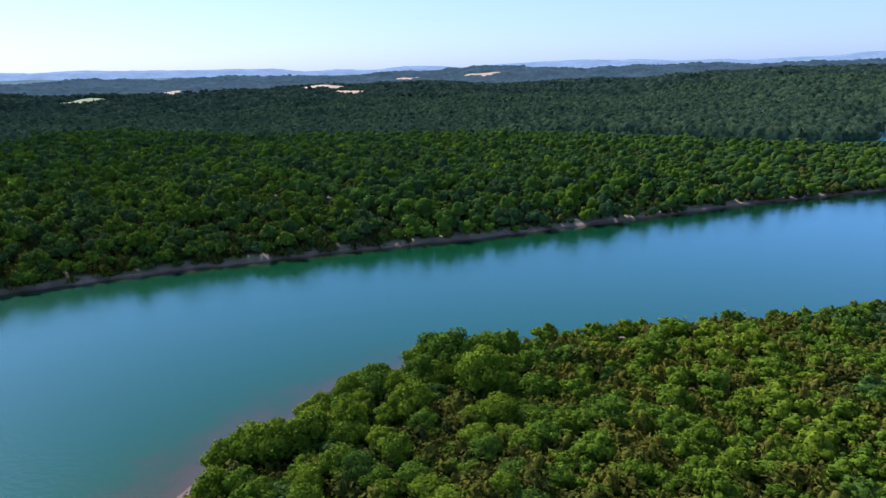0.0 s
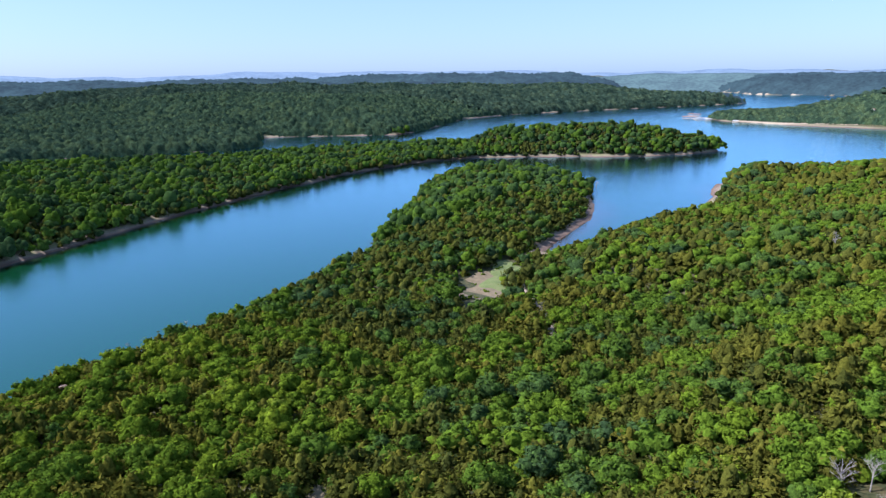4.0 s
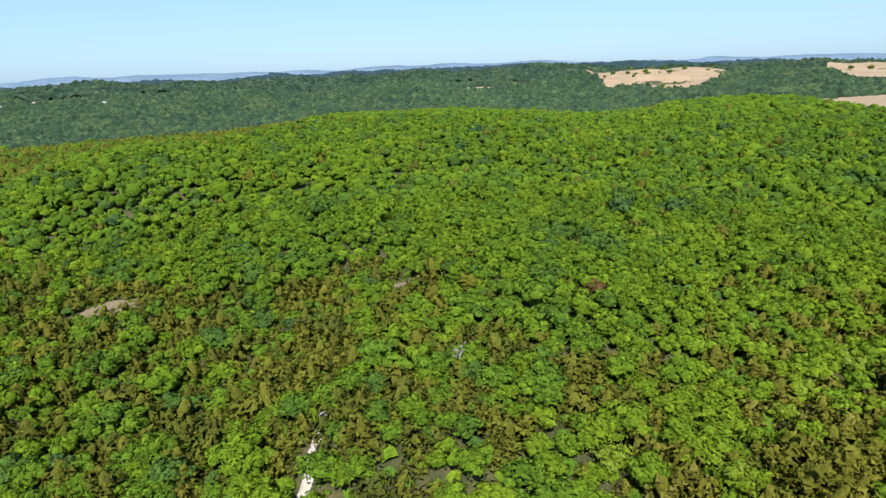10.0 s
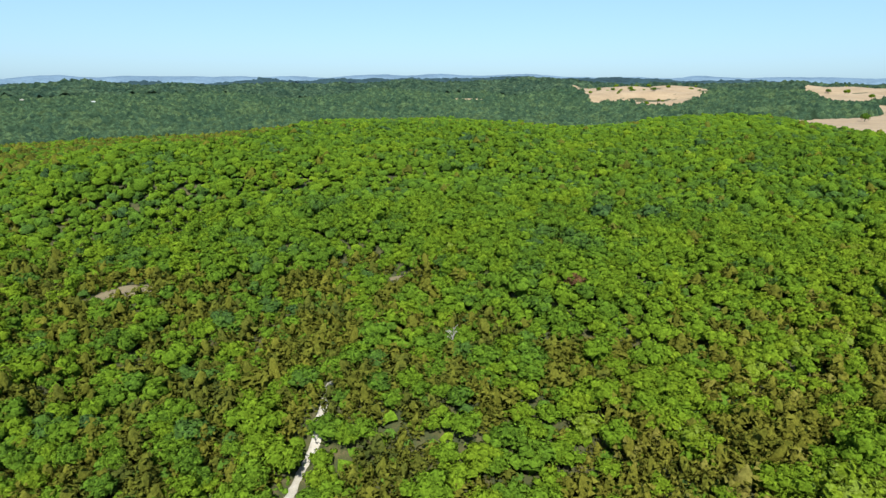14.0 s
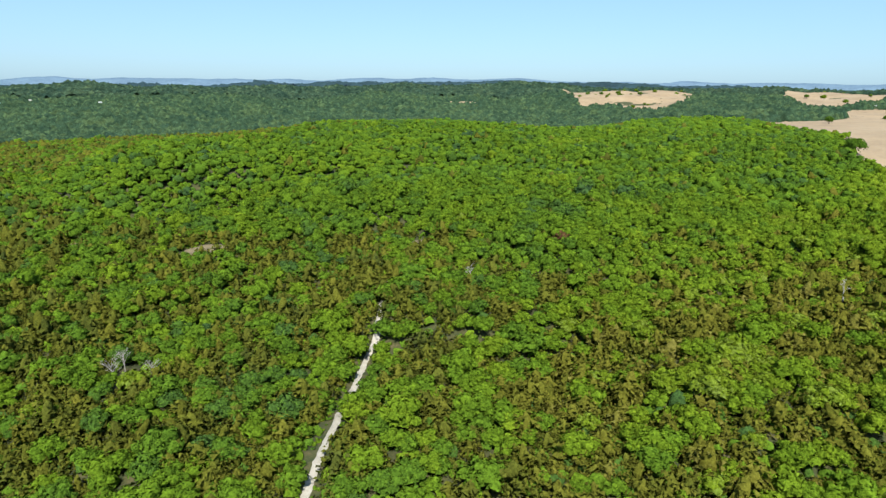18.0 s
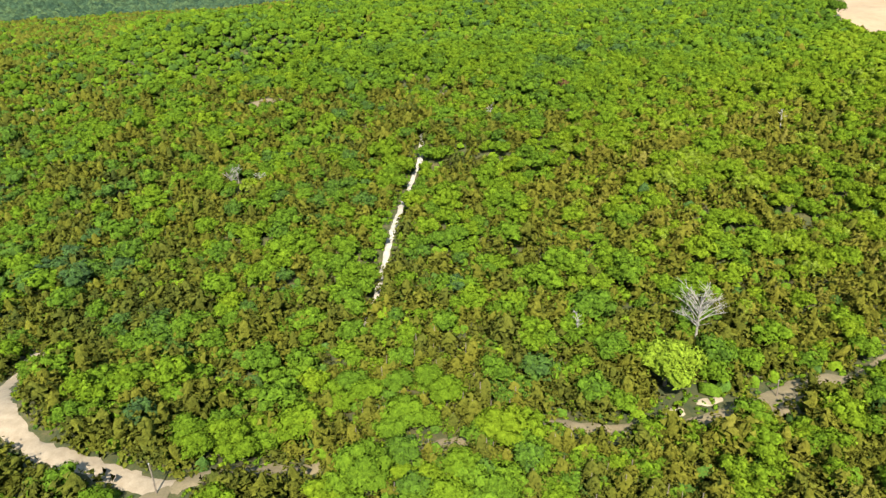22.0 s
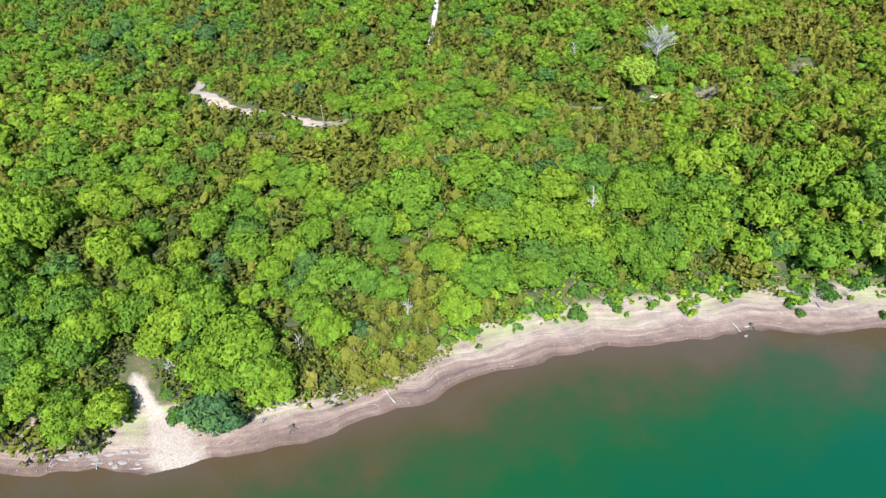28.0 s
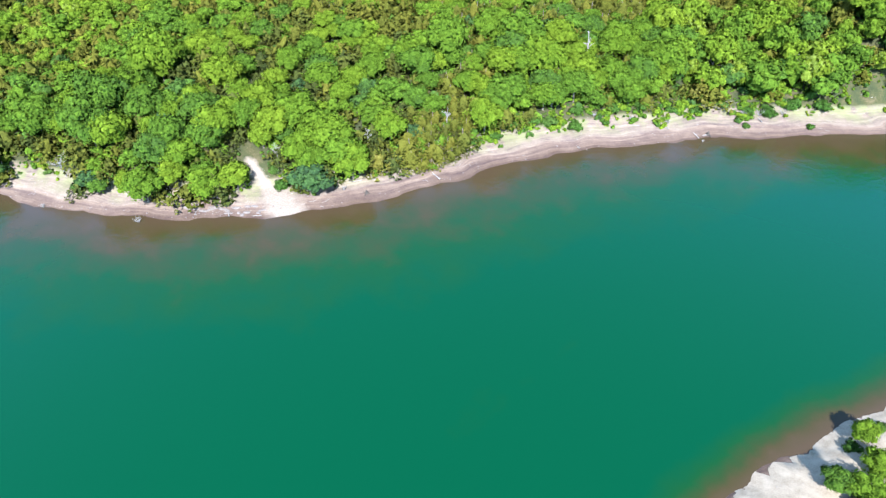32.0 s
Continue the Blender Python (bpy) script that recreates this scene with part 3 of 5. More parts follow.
def in_corners(x, y, corners):
    """Inside an outline given by its corners."""
    inside = np.zeros(np.shape(x), bool)
    for (ax, ay), (bx, by) in zip(corners, corners[1:] + corners[:1]):
        if ay != by:
            inside ^= ((ay > y) != (by > y)) & (x < ax + (y - ay) * (bx - ax) / (by - ay))
    return inside


def off_line(x, y, line):
    d2 = np.full(np.shape(x), 1e18)
    for (ax, ay), (bx, by) in zip(line, line[1:]):
        ux, uy = bx - ax, by - ay
        k = np.clip(((x - ax) * ux + (y - ay) * uy) / (ux * ux + uy * uy), 0, 1)
        d2 = np.minimum(d2, (x - ax - k * ux) ** 2 + (y - ay - k * uy) ** 2)
    return np.sqrt(d2)


def smooth_line(line, step):
    """Points every step metres along a rounded line."""
    p = np.array(line, float)
    p = np.vstack([2 * p[0] - p[1], p, 2 * p[-1] - p[-2]])
    out = []
    for i in range(1, len(p) - 2):
        n = max(2, int(np.hypot(*(p[i + 1] - p[i])) / step))
        for t in np.arange(n) / n:
            out.append(0.5 * (2 * p[i] + (p[i + 1] - p[i - 1]) * t + (2 * p[i - 1] - 5 * p[i] + 4 * p[i + 1] - p[i + 2]) * t * t + (3 * p[i] - p[i - 1] - 3 * p[i + 1] + p[i + 2]) * t ** 3))
    return np.array(out + [p[-2]])


LAND_X, LAND_Y = graded(-200, 10, 1.8, 1.05, 55, 4850), graded(10, 235, 1.8, 1.05, 55, 4850)
gx, gy, quads = sheet(LAND_X, LAND_Y)
gd = shore_distance(gx, gy)
gz = ground(gx, gy, gd)
land = mesh_of("ground", np.stack([gx, gy, gz], 1), quads, soil, smooth=True)
fan = 1.5 + 3.6 * np.clip((-44 - gx) / 9, 0, 1)
land.attributes.new("inland", "FLOAT", "POINT").data.foreach_set("value", np.clip((gd - 16 - 10 * home_shore(gx, gy)) / 8, 0, 1).astype(np.float32))
land.attributes.new("worn", "FLOAT", "POINT").data.foreach_set("value", np.clip(1.25 - off_line(gx, gy, RAMP) / fan * 0.75, 0, 1).astype(np.float32))
tagged(new("ground", land),
       "wooded hills of brown soil with bare washed tan lake shores", "ground", kind="structure")
wet = (gd[quads].min(1) < 6)
tagged(new("water", mesh_of("water", np.stack([gx, gy, np.zeros_like(gx)], 1), quads[wet], lake, -gd * (3.5 - 2.5 * home_shore(gx, gy) + 1.2 * np.clip((-150 - gx) / 12, 0, 1) * np.clip((gy - 85) / 15, 0, 1)), "offshore", True)),
       "calm teal lake, blue far off and tan over the shallows", "lake", kind="structure")


def road(name, line, width, mat, label, lift=0.22):
    c = smooth_line(line, 0.9)
    w = np.gradient(c, axis=0)
    w /= np.linalg.norm(w, axis=1)[:, None]
    side = np.stack([-w[:, 1], w[:, 0]], 1)
    rows, across = [], np.linspace(-1, 1, 7)
    for k in across:
        half = width / 2 * (1 + (0.25 * ripple(c[:, 0], c[:, 1], 8, 3 * k) + 0.2 * ripple(c[:, 0], c[:, 1], 2.7, 5 * k)) * abs(k))
        p = c + side * (k * half)[:, None]
        rows.append(np.column_stack([p, ground(p[:, 0], p[:, 1]) + lift - 0.25 * abs(k) ** 3]))
    v = np.stack(rows, 1)
    n, m = v.shape[:2]
    i = (np.arange(n - 1)[:, None] * m + np.arange(m - 1)[None]).ravel()
    return tagged(new(name, mesh_of(name, v.reshape(-1, 3), np.stack([i, i + 1, i + m + 1, i + m], 1), mat, smooth=True)), label, "road", kind="structure")


def patch(name, oval, mat, label, category, lift):
    cx, cy, a, b, turn = oval
    c, s = math.cos(radians(turn)), math.sin(radians(turn))
    rings, spokes = 10, 40
    ang = np.arange(spokes) * 2 * np.pi / spokes
    edge = 1 + 0.13 * np.sin(3 * ang + cx) + 0.08 * np.sin(5 * ang + cy)
    r = np.linspace(0.02, 1, rings)[:, None] * edge[None]
    u, v = a * r * np.cos(ang), b * r * np.sin(ang)
    x, y = (cx + u * c - v * s).ravel(), (cy + u * s + v * c).ravel()
    fade = np.repeat(np.linspace(1, 0.0, rings) ** 0.3, spokes)
    i = np.arange((rings - 1) * spokes)
    j = i - i % spokes + (i + 1) % spokes
    faces = np.stack([i, i + spokes, j + spokes, j], 1)
    return tagged(new(name, mesh_of(name, np.stack([x, y, ground(x, y) + lift * (0.4 + 0.6 * fade)], 1), faces, mat, smooth=True)), label, category, kind="structure")


road("gravel_track", TRACK, 2.0, white_gravel, "narrow white gravel track climbing through the woods")
road("gravel_lane", LANE, 4.4, gravel, "pale gravel lane curving between the trees")
road("dirt_lane", DIRT_LANE, 3.6, dirt, "brown dirt lane overgrown at its edges", 0.2)
road("foot_path", PATH, 3.0, gravel, "washed pale path down to the cove")
road("spit_beach", SPIT_BEACH, 11, sand, "pale sunlit gravel beach of the spit", 0.32)
for o in CLEARINGS:
    patch("clearing", o, sand if o[0] in (-36.2, -40) else gravel if o[0] in (343, 310, 83.5) else dirt, "small bare brown clearing in the woods", "clearing", 0.3)
road("point_beach", POINT_BEACH, 10, sand, "pale gravel beach below the wooded point", 0.5)
road("far_beach", FAR_BEACH, 20, sand, "pale strip of bare shore across the lake", 1.5)
patch("mud_flat", FLATS[0], dirt, "bare brown mud flat at the head of the cove", "mud flat", 0.3)
patch("sand_bar", FLATS[1], dirt, "low tan sand bar reaching into the cove", "sand bar", 0.3)
patch("cove_bank", FLATS[2], meadow, "grassy bank between the mud flat and the cove", "bank", 0.3)
patch("cove_meadow", (259, 191, 16, 9.5, 15), meadow, "bright green grass beside the mud flat", "meadow", 0.8)
for o in FIELDS:
    patch("field", o, straw, "dry straw-coloured hay field among woods", "field", 2.0 + 0.002 * abs(o[1]))
for corners in HAY_FIELDS:
    (x0, y0), (x1, y1) = np.min(corners, 0) - 20, np.max(corners, 0) + 20
    hx, hy, hq = sheet(np.arange(x0, x1, 8.0), np.arange(y0, y1, 8.0))
    hq = hq[in_corners(hx[hq].mean(1), hy[hq].mean(1), corners)]
    kept, hq = np.unique(hq, return_inverse=True)
    hx, hy = hx[kept], hy[kept]
    tagged(new("hay_field", mesh_of("hay_field", np.stack([hx, hy, ground(hx, hy) + 0.9], 1), hq.reshape(-1, 4), straw, smooth=True)), "dry straw-coloured hay field with wooded edges", "field", kind="structure")
for o in MEADOWS:
    patch("far_meadow", o, meadow, "pale green meadow in the valley", "meadow", 4.0)


# ---- woods ----
rng = np.random.default_rng(7)
ICO = np.array([(math.sin(a) * math.cos(b), math.sin(a) * math.sin(b), math.cos(a)) for a, b in
                [(0, 0)] + [(1.107, 1.2566 * i) for i in range(5)] + [(2.034, 1.2566 * i + 0.628) for i in range(5)] + [(3.1416, 0)]])
ICO_FACES = np.array([(0, 1 + i, 1 + (i + 1) % 5) for i in range(5)] + [(1 + i, 6 + i, 1 + (i + 1) % 5) for i in range(5)]
                     + [(1 + (i + 1) % 5, 6 + i, 6 + (i + 1) % 5) for i in range(5)] + [(11, 6 + (i + 1) % 5, 6 + i) for i in range(5)])


def finer(verts, faces):
    """The ball with every face split in four."""
    verts, seen, out = [tuple(v) for v in verts], {}, []

    def middle(a, b):
        key = (min(a, b), max(a, b))
        if key not in seen:
            m = np.add(verts[a], verts[b])
            seen[key] = len(verts)
            verts.append(tuple(m / np.linalg.norm(m)))
        return seen[key]
    for a, b, c in faces:
        ab, bc, ca = middle(a, b), middle(b, c), middle(c, a)
        out += [(a, ab, ca), (b, bc, ab), (c, ca, bc), (ab, bc, ca)]
    return np.array(verts), np.array(out)


BALLS = [(ICO, ICO_FACES), finer(ICO, ICO_FACES)]


def mass(spots, level, rough, floor=-0.45):
    """Leaf masses: rough lumps at the spots (x, y, z, radius, flatness), open underneath; with the way each point faces."""
    ball, faces = BALLS[level]
    vs, fs, ns, base = [], [], [], 0
    for x, y, z, r, flat in spots:
        v = ball @ np.linalg.qr(rng.normal(0, 1, (3, 3)))[0]
        f = faces[v[faces].mean(1)[:, 2] > floor]
        vs.append(v * rng.uniform(1 - rough, 1 + rough, (len(v), 1)) * (r, r, r * flat) + (x, y, z))
        fs.append(f + base)
        ns.append(v + (0, 0, 0.15))
        base += len(v)
    return np.vstack(vs), np.vstack(fs), np.vstack(ns)


def unit(v):
    return v / np.maximum(np.linalg.norm(v, axis=1), 1e-6)[:, None]


def leaf_tris(spot, face, size, spread=0.5, loose=0.34):
    """Small leafy sprays at the spots, lying more or less across the given way; the light falls on them as on the crown's swell."""
    count = len(spot)
    face = unit(face)
    lie = unit(face + rng.normal(0, spread, (count, 3)))
    side = unit(np.cross(lie, rng.normal(0, 1, (count, 3))))
    up = np.cross(lie, side)
    s = size * rng.uniform(0.5, 1.4, count)[:, None]
    tri = np.stack([spot + side * s, spot + (-0.5 * side + 0.75 * up) * s, spot + (-0.5 * side - 0.75 * up) * s], 1).reshape(-1, 3)
    return tri, np.arange(3 * count).reshape(-1, 3), np.repeat(unit(face + rng.normal(0, loose, (count, 3))), 3, axis=0)


def sprays(spots, count, size):
    """Leafy sprays over the outside of the lumps (x, y, z, radius, flatness)."""
    spots = np.array(spots)
    pick = rng.choice(len(spots), count * 4, p=spots[:, 3] ** 2 / (spots[:, 3] ** 2).sum())
    way = rng.normal(0, 1, (count * 4, 3))
    way[:, 2] = np.where(way[:, 2] < -0.5, -way[:, 2], way[:, 2])
    way = unit(way)
    stretch = np.stack([spots[pick, 3], spots[pick, 3], spots[pick, 3] * spots[pick, 4]], 1)
    spot = spots[pick, :3] + way * stretch * rng.uniform(0.84, 1.14, count * 4)[:, None]
    inside = np.zeros(len(spot), bool)
    for x, y, z, r, flat in spots:
        inside |= ((spot - (x, y, z)) ** 2 / (r * r, r * r, r * r * flat * flat)).sum(1) < 0.6
    keep = np.where(~inside)[0][:count]
    out = unit(spot[keep] - (0, 0, 0.6))
    return leaf_tris(spot[keep], way[keep] + 0.35 * out, size)


def joined(*pieces):
    """Pieces of a crown (verts, faces, ways) as one."""
    at = np.cumsum([0] + [len(p[0]) for p in pieces])
    return np.vstack([p[0] for p in pieces]), np.vstack([p[1] + k for p, k in zip(pieces, at)]), np.vstack([p[2] for p in pieces])


def cone(sides, sprays_on, size):
    """A cedar: a ragged, rounded dome of upswept sprays round a thin dark body."""
    slim = 0.5 if sprays_on > 20 else 0.72 if sprays_on else 0.95
    rings = [(0.2, 0.78), (0.75, 0.92), (1.3, 0.8), (1.7, 0.52)]
    lean = rng.normal(0, 0.14, 2)
    v, n = [], []
    for h, r in rings:
        for i in range(sides):
            a = 6.283 * (i + 0.5 * (h > 0.5)) / sides
            k = slim * r * rng.uniform(0.75, 1.15)
            v.append((k * math.cos(a) + lean[0] * h, k * math.sin(a) + lean[1] * h, h + rng.uniform(-0.16, 0.16)))
            n.append((math.cos(a), math.sin(a), 0.6))
    v.append((lean[0] * 2, lean[1] * 2, 2.02))
    n.append((0, 0, 1))
    f = []
    for k in range(3):
        for i in range(sides):
            a, b, c, d = k * sides + i, k * sides + (i + 1) % sides, (k + 1) * sides + (i + 1) % sides, (k + 1) * sides + i
            f += [(a, b, c), (a, c, d)]
    f += [(3 * sides + i, 3 * sides + (i + 1) % sides, 4 * sides) for i in range(sides)]
    body = (np.array(v), np.array(f), unit(np.array(n)))
    if not sprays_on:
        return body
    h = 1 - np.sqrt(rng.uniform(0.002, 1, sprays_on))
    a = rng.uniform(0, 6.283, sprays_on)
    phase = rng.uniform(0, 6.283, 3)
    r = (1 - h) ** 0.36 * (0.9 + 0.2 * np.sin(2 * a + 5 * h + phase[0]) + 0.16 * np.sin(4 * a - 9 * h + phase[1]) + rng.normal(0, 0.13, sprays_on))
    spot = np.stack([r * np.cos(a), r * np.sin(a), 0.15 + 1.9 * h + 0.16 * rng.normal(0, 1, sprays_on)], 1)
    spot[:, :2] += spot[:, 2:] * lean
    return joined(body, leaf_tris(spot, np.stack([np.cos(a), np.sin(a), 0.55 + 1.1 * h], 1), size, 0.6, 0.42))


def crown(kind, lumps, level, twigs, size):
    """One crown of unit radius standing on z = 0 at its foot: (verts, faces, ways)."""
    if kind == "cedar":
        return cone(lumps, twigs, size)
    spots = []
    if kind == "oak":
        spots.append((rng.normal(0, 0.05), rng.normal(0, 0.05), 0.82, 0.72, 0.86))
        turn = rng.uniform(0, 6.283)
        for k in range(lumps - 1):
            up = 1 - (k + 0.4) / (lumps - 1) * 0.92
            a, e = turn + 2.4 * k + rng.normal(0, 0.25), 0.66 * math.sqrt(1 - up * up) * rng.uniform(0.82, 1.15)
            spots.append((e * math.cos(a), e * math.sin(a), 0.78 + 0.6 * up * rng.uniform(0.75, 1.15), rng.uniform(0.27, 0.44), rng.uniform(0.75, 0.95)))
    else:
        for k in range(lumps):
            a, e = 2.4 * k, 0.6 * math.sqrt(k / lumps)
            spots.append((e * math.cos(a), e * math.sin(a), rng.uniform(0.1, 0.42), rng.uniform(0.3, 0.55), rng.uniform(0.8, 1.1)))
    clad = 0.84 if twigs > 40 else 0.92 if twigs > 10 else 1.0
    body = mass([(x, y, z, r * clad, flat) for x, y, z, r, flat in spots], level, 0.2, -0.3 if twigs > 200 else -0.6)
    return joined(body, sprays(spots, twigs, size)) if twigs else body


def leafage(name, v, f, n, mat, tone=None):
    """A leaf mesh that keeps the way its sprays face."""
    me = mesh_of(name, v, f, mat, tone)
    me.attributes.new("facing", "FLOAT_VECTOR", "POINT").data.foreach_set("vector", (np.asarray(n) * (1, 1, 0.62)).astype(np.float32).ravel())
    return me


def wood(name, kinds, x, y, radius, tall, tone, mat, label):
    """Many trees as one piece of woodland: each a turned, scaled crown."""
    z = ground(x, y)
    which, turn = rng.integers(0, len(kinds), len(x)), rng.uniform(0, 6.283, len(x))
    vs, fs, ns, ts, base = [], [], [], [], 0
    for k, (v, f, n) in enumerate(kinds):
        at = np.where(which == k)[0]
        if not len(at):
            continue
        c, s = np.cos(turn[at])[:, None], np.sin(turn[at])[:, None]
        r, h = radius[at][:, None], tall[at][:, None]
        px = (v[None, :, 0] * c - v[None, :, 1] * s) * r + x[at][:, None]
        py = (v[None, :, 0] * s + v[None, :, 1] * c) * r + y[at][:, None]
        pz = v[None, :, 2] * h + z[at][:, None]
        vs.append(np.stack([px, py, pz], 2).reshape(-1, 3))
        fs.append((f[None] + (base + np.arange(len(at)) * len(v))[:, None, None]).reshape(-1, 3))
        ns.append(np.stack([n[None, :, 0] * c - n[None, :, 1] * s, n[None, :, 0] * s + n[None, :, 1] * c, n[None, :, 2] * np.ones_like(c)], 2).reshape(-1, 3))
        ts.append(np.repeat(tone[at], len(v)))
        base += len(at) * len(v)
    me = leafage(name, np.vstack(vs), np.vstack(fs), np.vstack(ns), mat, np.concatenate(ts))
    return tagged(new(name, me), label, "woodland", kind="stuff")


def scatter(x0, x1, y0, y1, step):
    gx, gy = np.meshgrid(np.arange(float(x0), x1, step), np.arange(float(y0), y1, step))
    gx[1::2] += step / 2
    return (gx + rng.uniform(-0.36, 0.36, gx.shape) * step).ravel(), (gy + rng.uniform(-0.36, 0.36, gy.shape) * step).ravel()


def along_flight(x, y):
    return off_line(x, y, [(0, 0), (-184, 228)])


def open_ground(x, y, d):
    """Where no tree stands: water, washed shore, roads, clearings, fields."""
    bare = d < 1.8 + home_shore(x, y) * (4.6 + 8 * np.clip((125 - y) / 40, 0, 1) + 2.4 * ripple(x, y, 25, 8))
    for line, half in ((TRACK[:7], 2.9), (TRACK[6:], 1.0), (LANE, 4.9), (DIRT_LANE[:6], 2.4), (DIRT_LANE[5:], 3.6), (PATH, 2.6), (RAMP, 5.2), (RAMP[:3], 7.0)):
        bare |= off_line(x, y, line) < half
    bare |= (np.hypot(x - 126, y - 13) < 5.5) | (np.hypot(x + 30, y + 9) < 6.0) | (np.hypot(x + 26, y + 30) < 3)
    bare |= (np.hypot((x - 4) * 0.6, y - 210) < 9) & (d < 13)
    bare |= (np.hypot(x - 575, y - 205) < 75) & (d < 11)
    bare |= (x > 1200) & (x < 1600) & (np.abs(y - 270) < 330) & (d < 9)
    bare |= (x < -160) & (y > 105) & (y < 235) & (d < 33)
    bare |= in_ovals(x, y, [(cx, cy, a + 1.8, b + 1.8, turn) for cx, cy, a, b, turn in CLEARINGS]) | in_ovals(x, y, FLATS + [(232, 182, 26, 11, 35), (322, 200, 14, 8, 0)], 1.12)
    for corners in HAY_FIELDS:
        bare |= in_corners(x + 8 * ripple(x, y, 60, 33), y + 8 * ripple(x, y, 50, 34), corners)
    bare |= in_ovals(x, y, FIELDS + MEADOWS, 1.0) | in_ovals(x, y, YARDS, 1.0)
    return bare


def cedar_share(x, y, z, d):
    share = np.clip(0.64 + 0.5 * ripple(x, y, 95, 9) + 0.4 * ripple(x, y, 38, 10), 0.12, 0.88)
    share = np.where(z > 46, 0.04 + 0.08 * ripple(x, y, 160, 11), share)
    share = np.where(y > 290, 0.35 + 0.2 * ripple(x, y, 160, 12), share)
    share = share - 0.3 * ((x > 50) & (x < 110) & (y > 112) & (y < 260))
    edge = np.clip(0.05 + 0.55 * np.clip((y - 95) / 25, 0, 1) + 0.45 * ripple(x, y, 32, 45) - 0.3 * (np.hypot(x + 30, y - 185) < 22), 0.06, 0.75)
    return np.where((d < 45) & (x < 20) & (y < 230), edge, share)


def seen_side(x, y):
    """The part of the country that lies beside and ahead of the flight."""
    return np.where(y >= 0, x > -0.75 * y - 120, x > -160 - 0.25 * y)


def near_trees(x, y):
    """The stretch of plan between the lane and the home shore."""
    return (x > -120) & (x < 20) & (y > 20) & (y < 215) & (y > 45 - 0.9 * (x + 90))


def spread(step):
    """Places of trees in the nearer woods, with their distance from the shore."""
    x, y = scatter(-420, 1000, -760, 900, step)
    d = shore_distance(x, y)
    keep = ~open_ground(x, y, d)
    return x[keep], y[keep], d[keep]


# oaks stand first; cedars fill what they leave open
ox, oy, od = spread(6.0)
oz = ground(ox, oy, od)
keep = rng.random(len(ox)) > cedar_share(ox, oy, oz, od)
ox, oy, od = ox[keep], oy[keep], od[keep]
taken = np.zeros((2900, 3400), bool)
for i in range(-6, 7):
    for j in range(-6, 7):
        if i * i + j * j < 40:
            taken[((ox + 425) * 2 + i).astype(int), ((oy + 765) * 2 + j).astype(int)] = True
cx, cy, cd = spread(3.7)
keep = ~taken[((cx + 425) * 2).astype(int), ((cy + 765) * 2).astype(int)]
cx, cy, cd = cx[keep], cy[keep], cd[keep]
is_cedar = np.concatenate([np.zeros(len(ox), bool), np.ones(len(cx), bool)])
tx, ty, td = np.concatenate([ox, cx]), np.concatenate([oy, cy]), np.concatenate([od, cd])
tz, tl = ground(tx, ty, td), along_flight(tx, ty)
seen = seen_side(tx, ty)
# high woods hold no cedars: young oaks fill the gaps there
is_cedar &= (~((tz > 40) & (ty < 250)) & (rng.random(len(tx)) < 0.82 + 0.4 * ripple(tx, ty, 45, 44))) | (rng.random(len(tx)) < 0.12)
young = ~is_cedar & (np.arange(len(tx)) >= len(ox))
# tone shifts by place: darker on the slope towards the cove, lighter south of the lane
slope = 0.2 * (tx < -72) * (ty < 50) * (ty > -60) + 0.32 * np.clip((-ty - 30) / 30, 0, 1) * np.clip((90 - tx) / 30, 0, 1) - 0.24 * (td < 60) * (tx < 20) * (ty < 230) + 0.22 * np.clip((-30 - tx) / 20, 0, 1) * np.clip((105 - ty) / 20, 0, 1) * (ty > -30) + 0.24 * np.clip((ty - 112) / 15, 0, 1) * np.clip((tx - 45) / 20, 0, 1) * (tx < 110) * (ty < 260) - 0.14 * np.clip((ty - 35) / 25, 0, 1) * np.clip((130 - ty) / 15, 0, 1) * np.clip((tx - 40) / 30, 0, 1) * np.clip((460 - tx) / 60, 0, 1) * (ty < 290)
# past y 290 low tones paint the backlit shade, darkest in the gap-filling cedars
tone = np.clip(0.47 + slope - np.where(is_cedar, 0.34, 0.26) * (ty > 290) - 0.24 * ((tx > 150) & (ty > 150) & (ty <= 290)) - 0.06 * (tl > 280) + 0.02 * ((tz > 40) & (ty < 250)) + 0.12 * ripple(tx, ty, 70, 13) + rng.normal(0, 1, len(tx)) * np.where((td < 60) & (tx < 20) & (ty < 230), 0.22, 0.15), 0, 1)
shore_tall = np.where((td < 55) & (tx < 20) & (ty < 230) | (ty > 290), 1.25, 1.0) * np.where(ty > 290, 0.92, 1.0) * np.where(young, 0.84, 1.0)
radius = np.where(is_cedar, np.clip(3.05 * np.exp(rng.normal(0, 0.26, len(tx))), 1.9, 4.8), np.clip(4.15 * np.exp(rng.normal(0, 0.22, len(tx))), 2.9, 6.6) * shore_tall)
tall = radius * np.where(is_cedar, rng.uniform(0.58, 0.92, len(tx)), np.where(shore_tall > 1.1, 1.05, 0.8) * rng.uniform(0.85, 1.2, len(tx)))
draw = rng.random(len(tx))
band_a = tl < 140
band_b = (tl >= 140) & (tl < 280) & (seen | (tl < 170))
band_c = (tl >= 280) & (tl < 560) & (draw < np.where(is_cedar, 0.8 + 0.2 * (td < 25), 0.97)) & seen
band_e = (tl >= 230) & (tl < 500) & (ty > 290) & (draw < np.where(is_cedar, 0.7, 0.9)) & seen
band_b, band_c = band_b & ~(band_e | ((tl >= 230) & (ty > 290))), band_c & (ty <= 290)
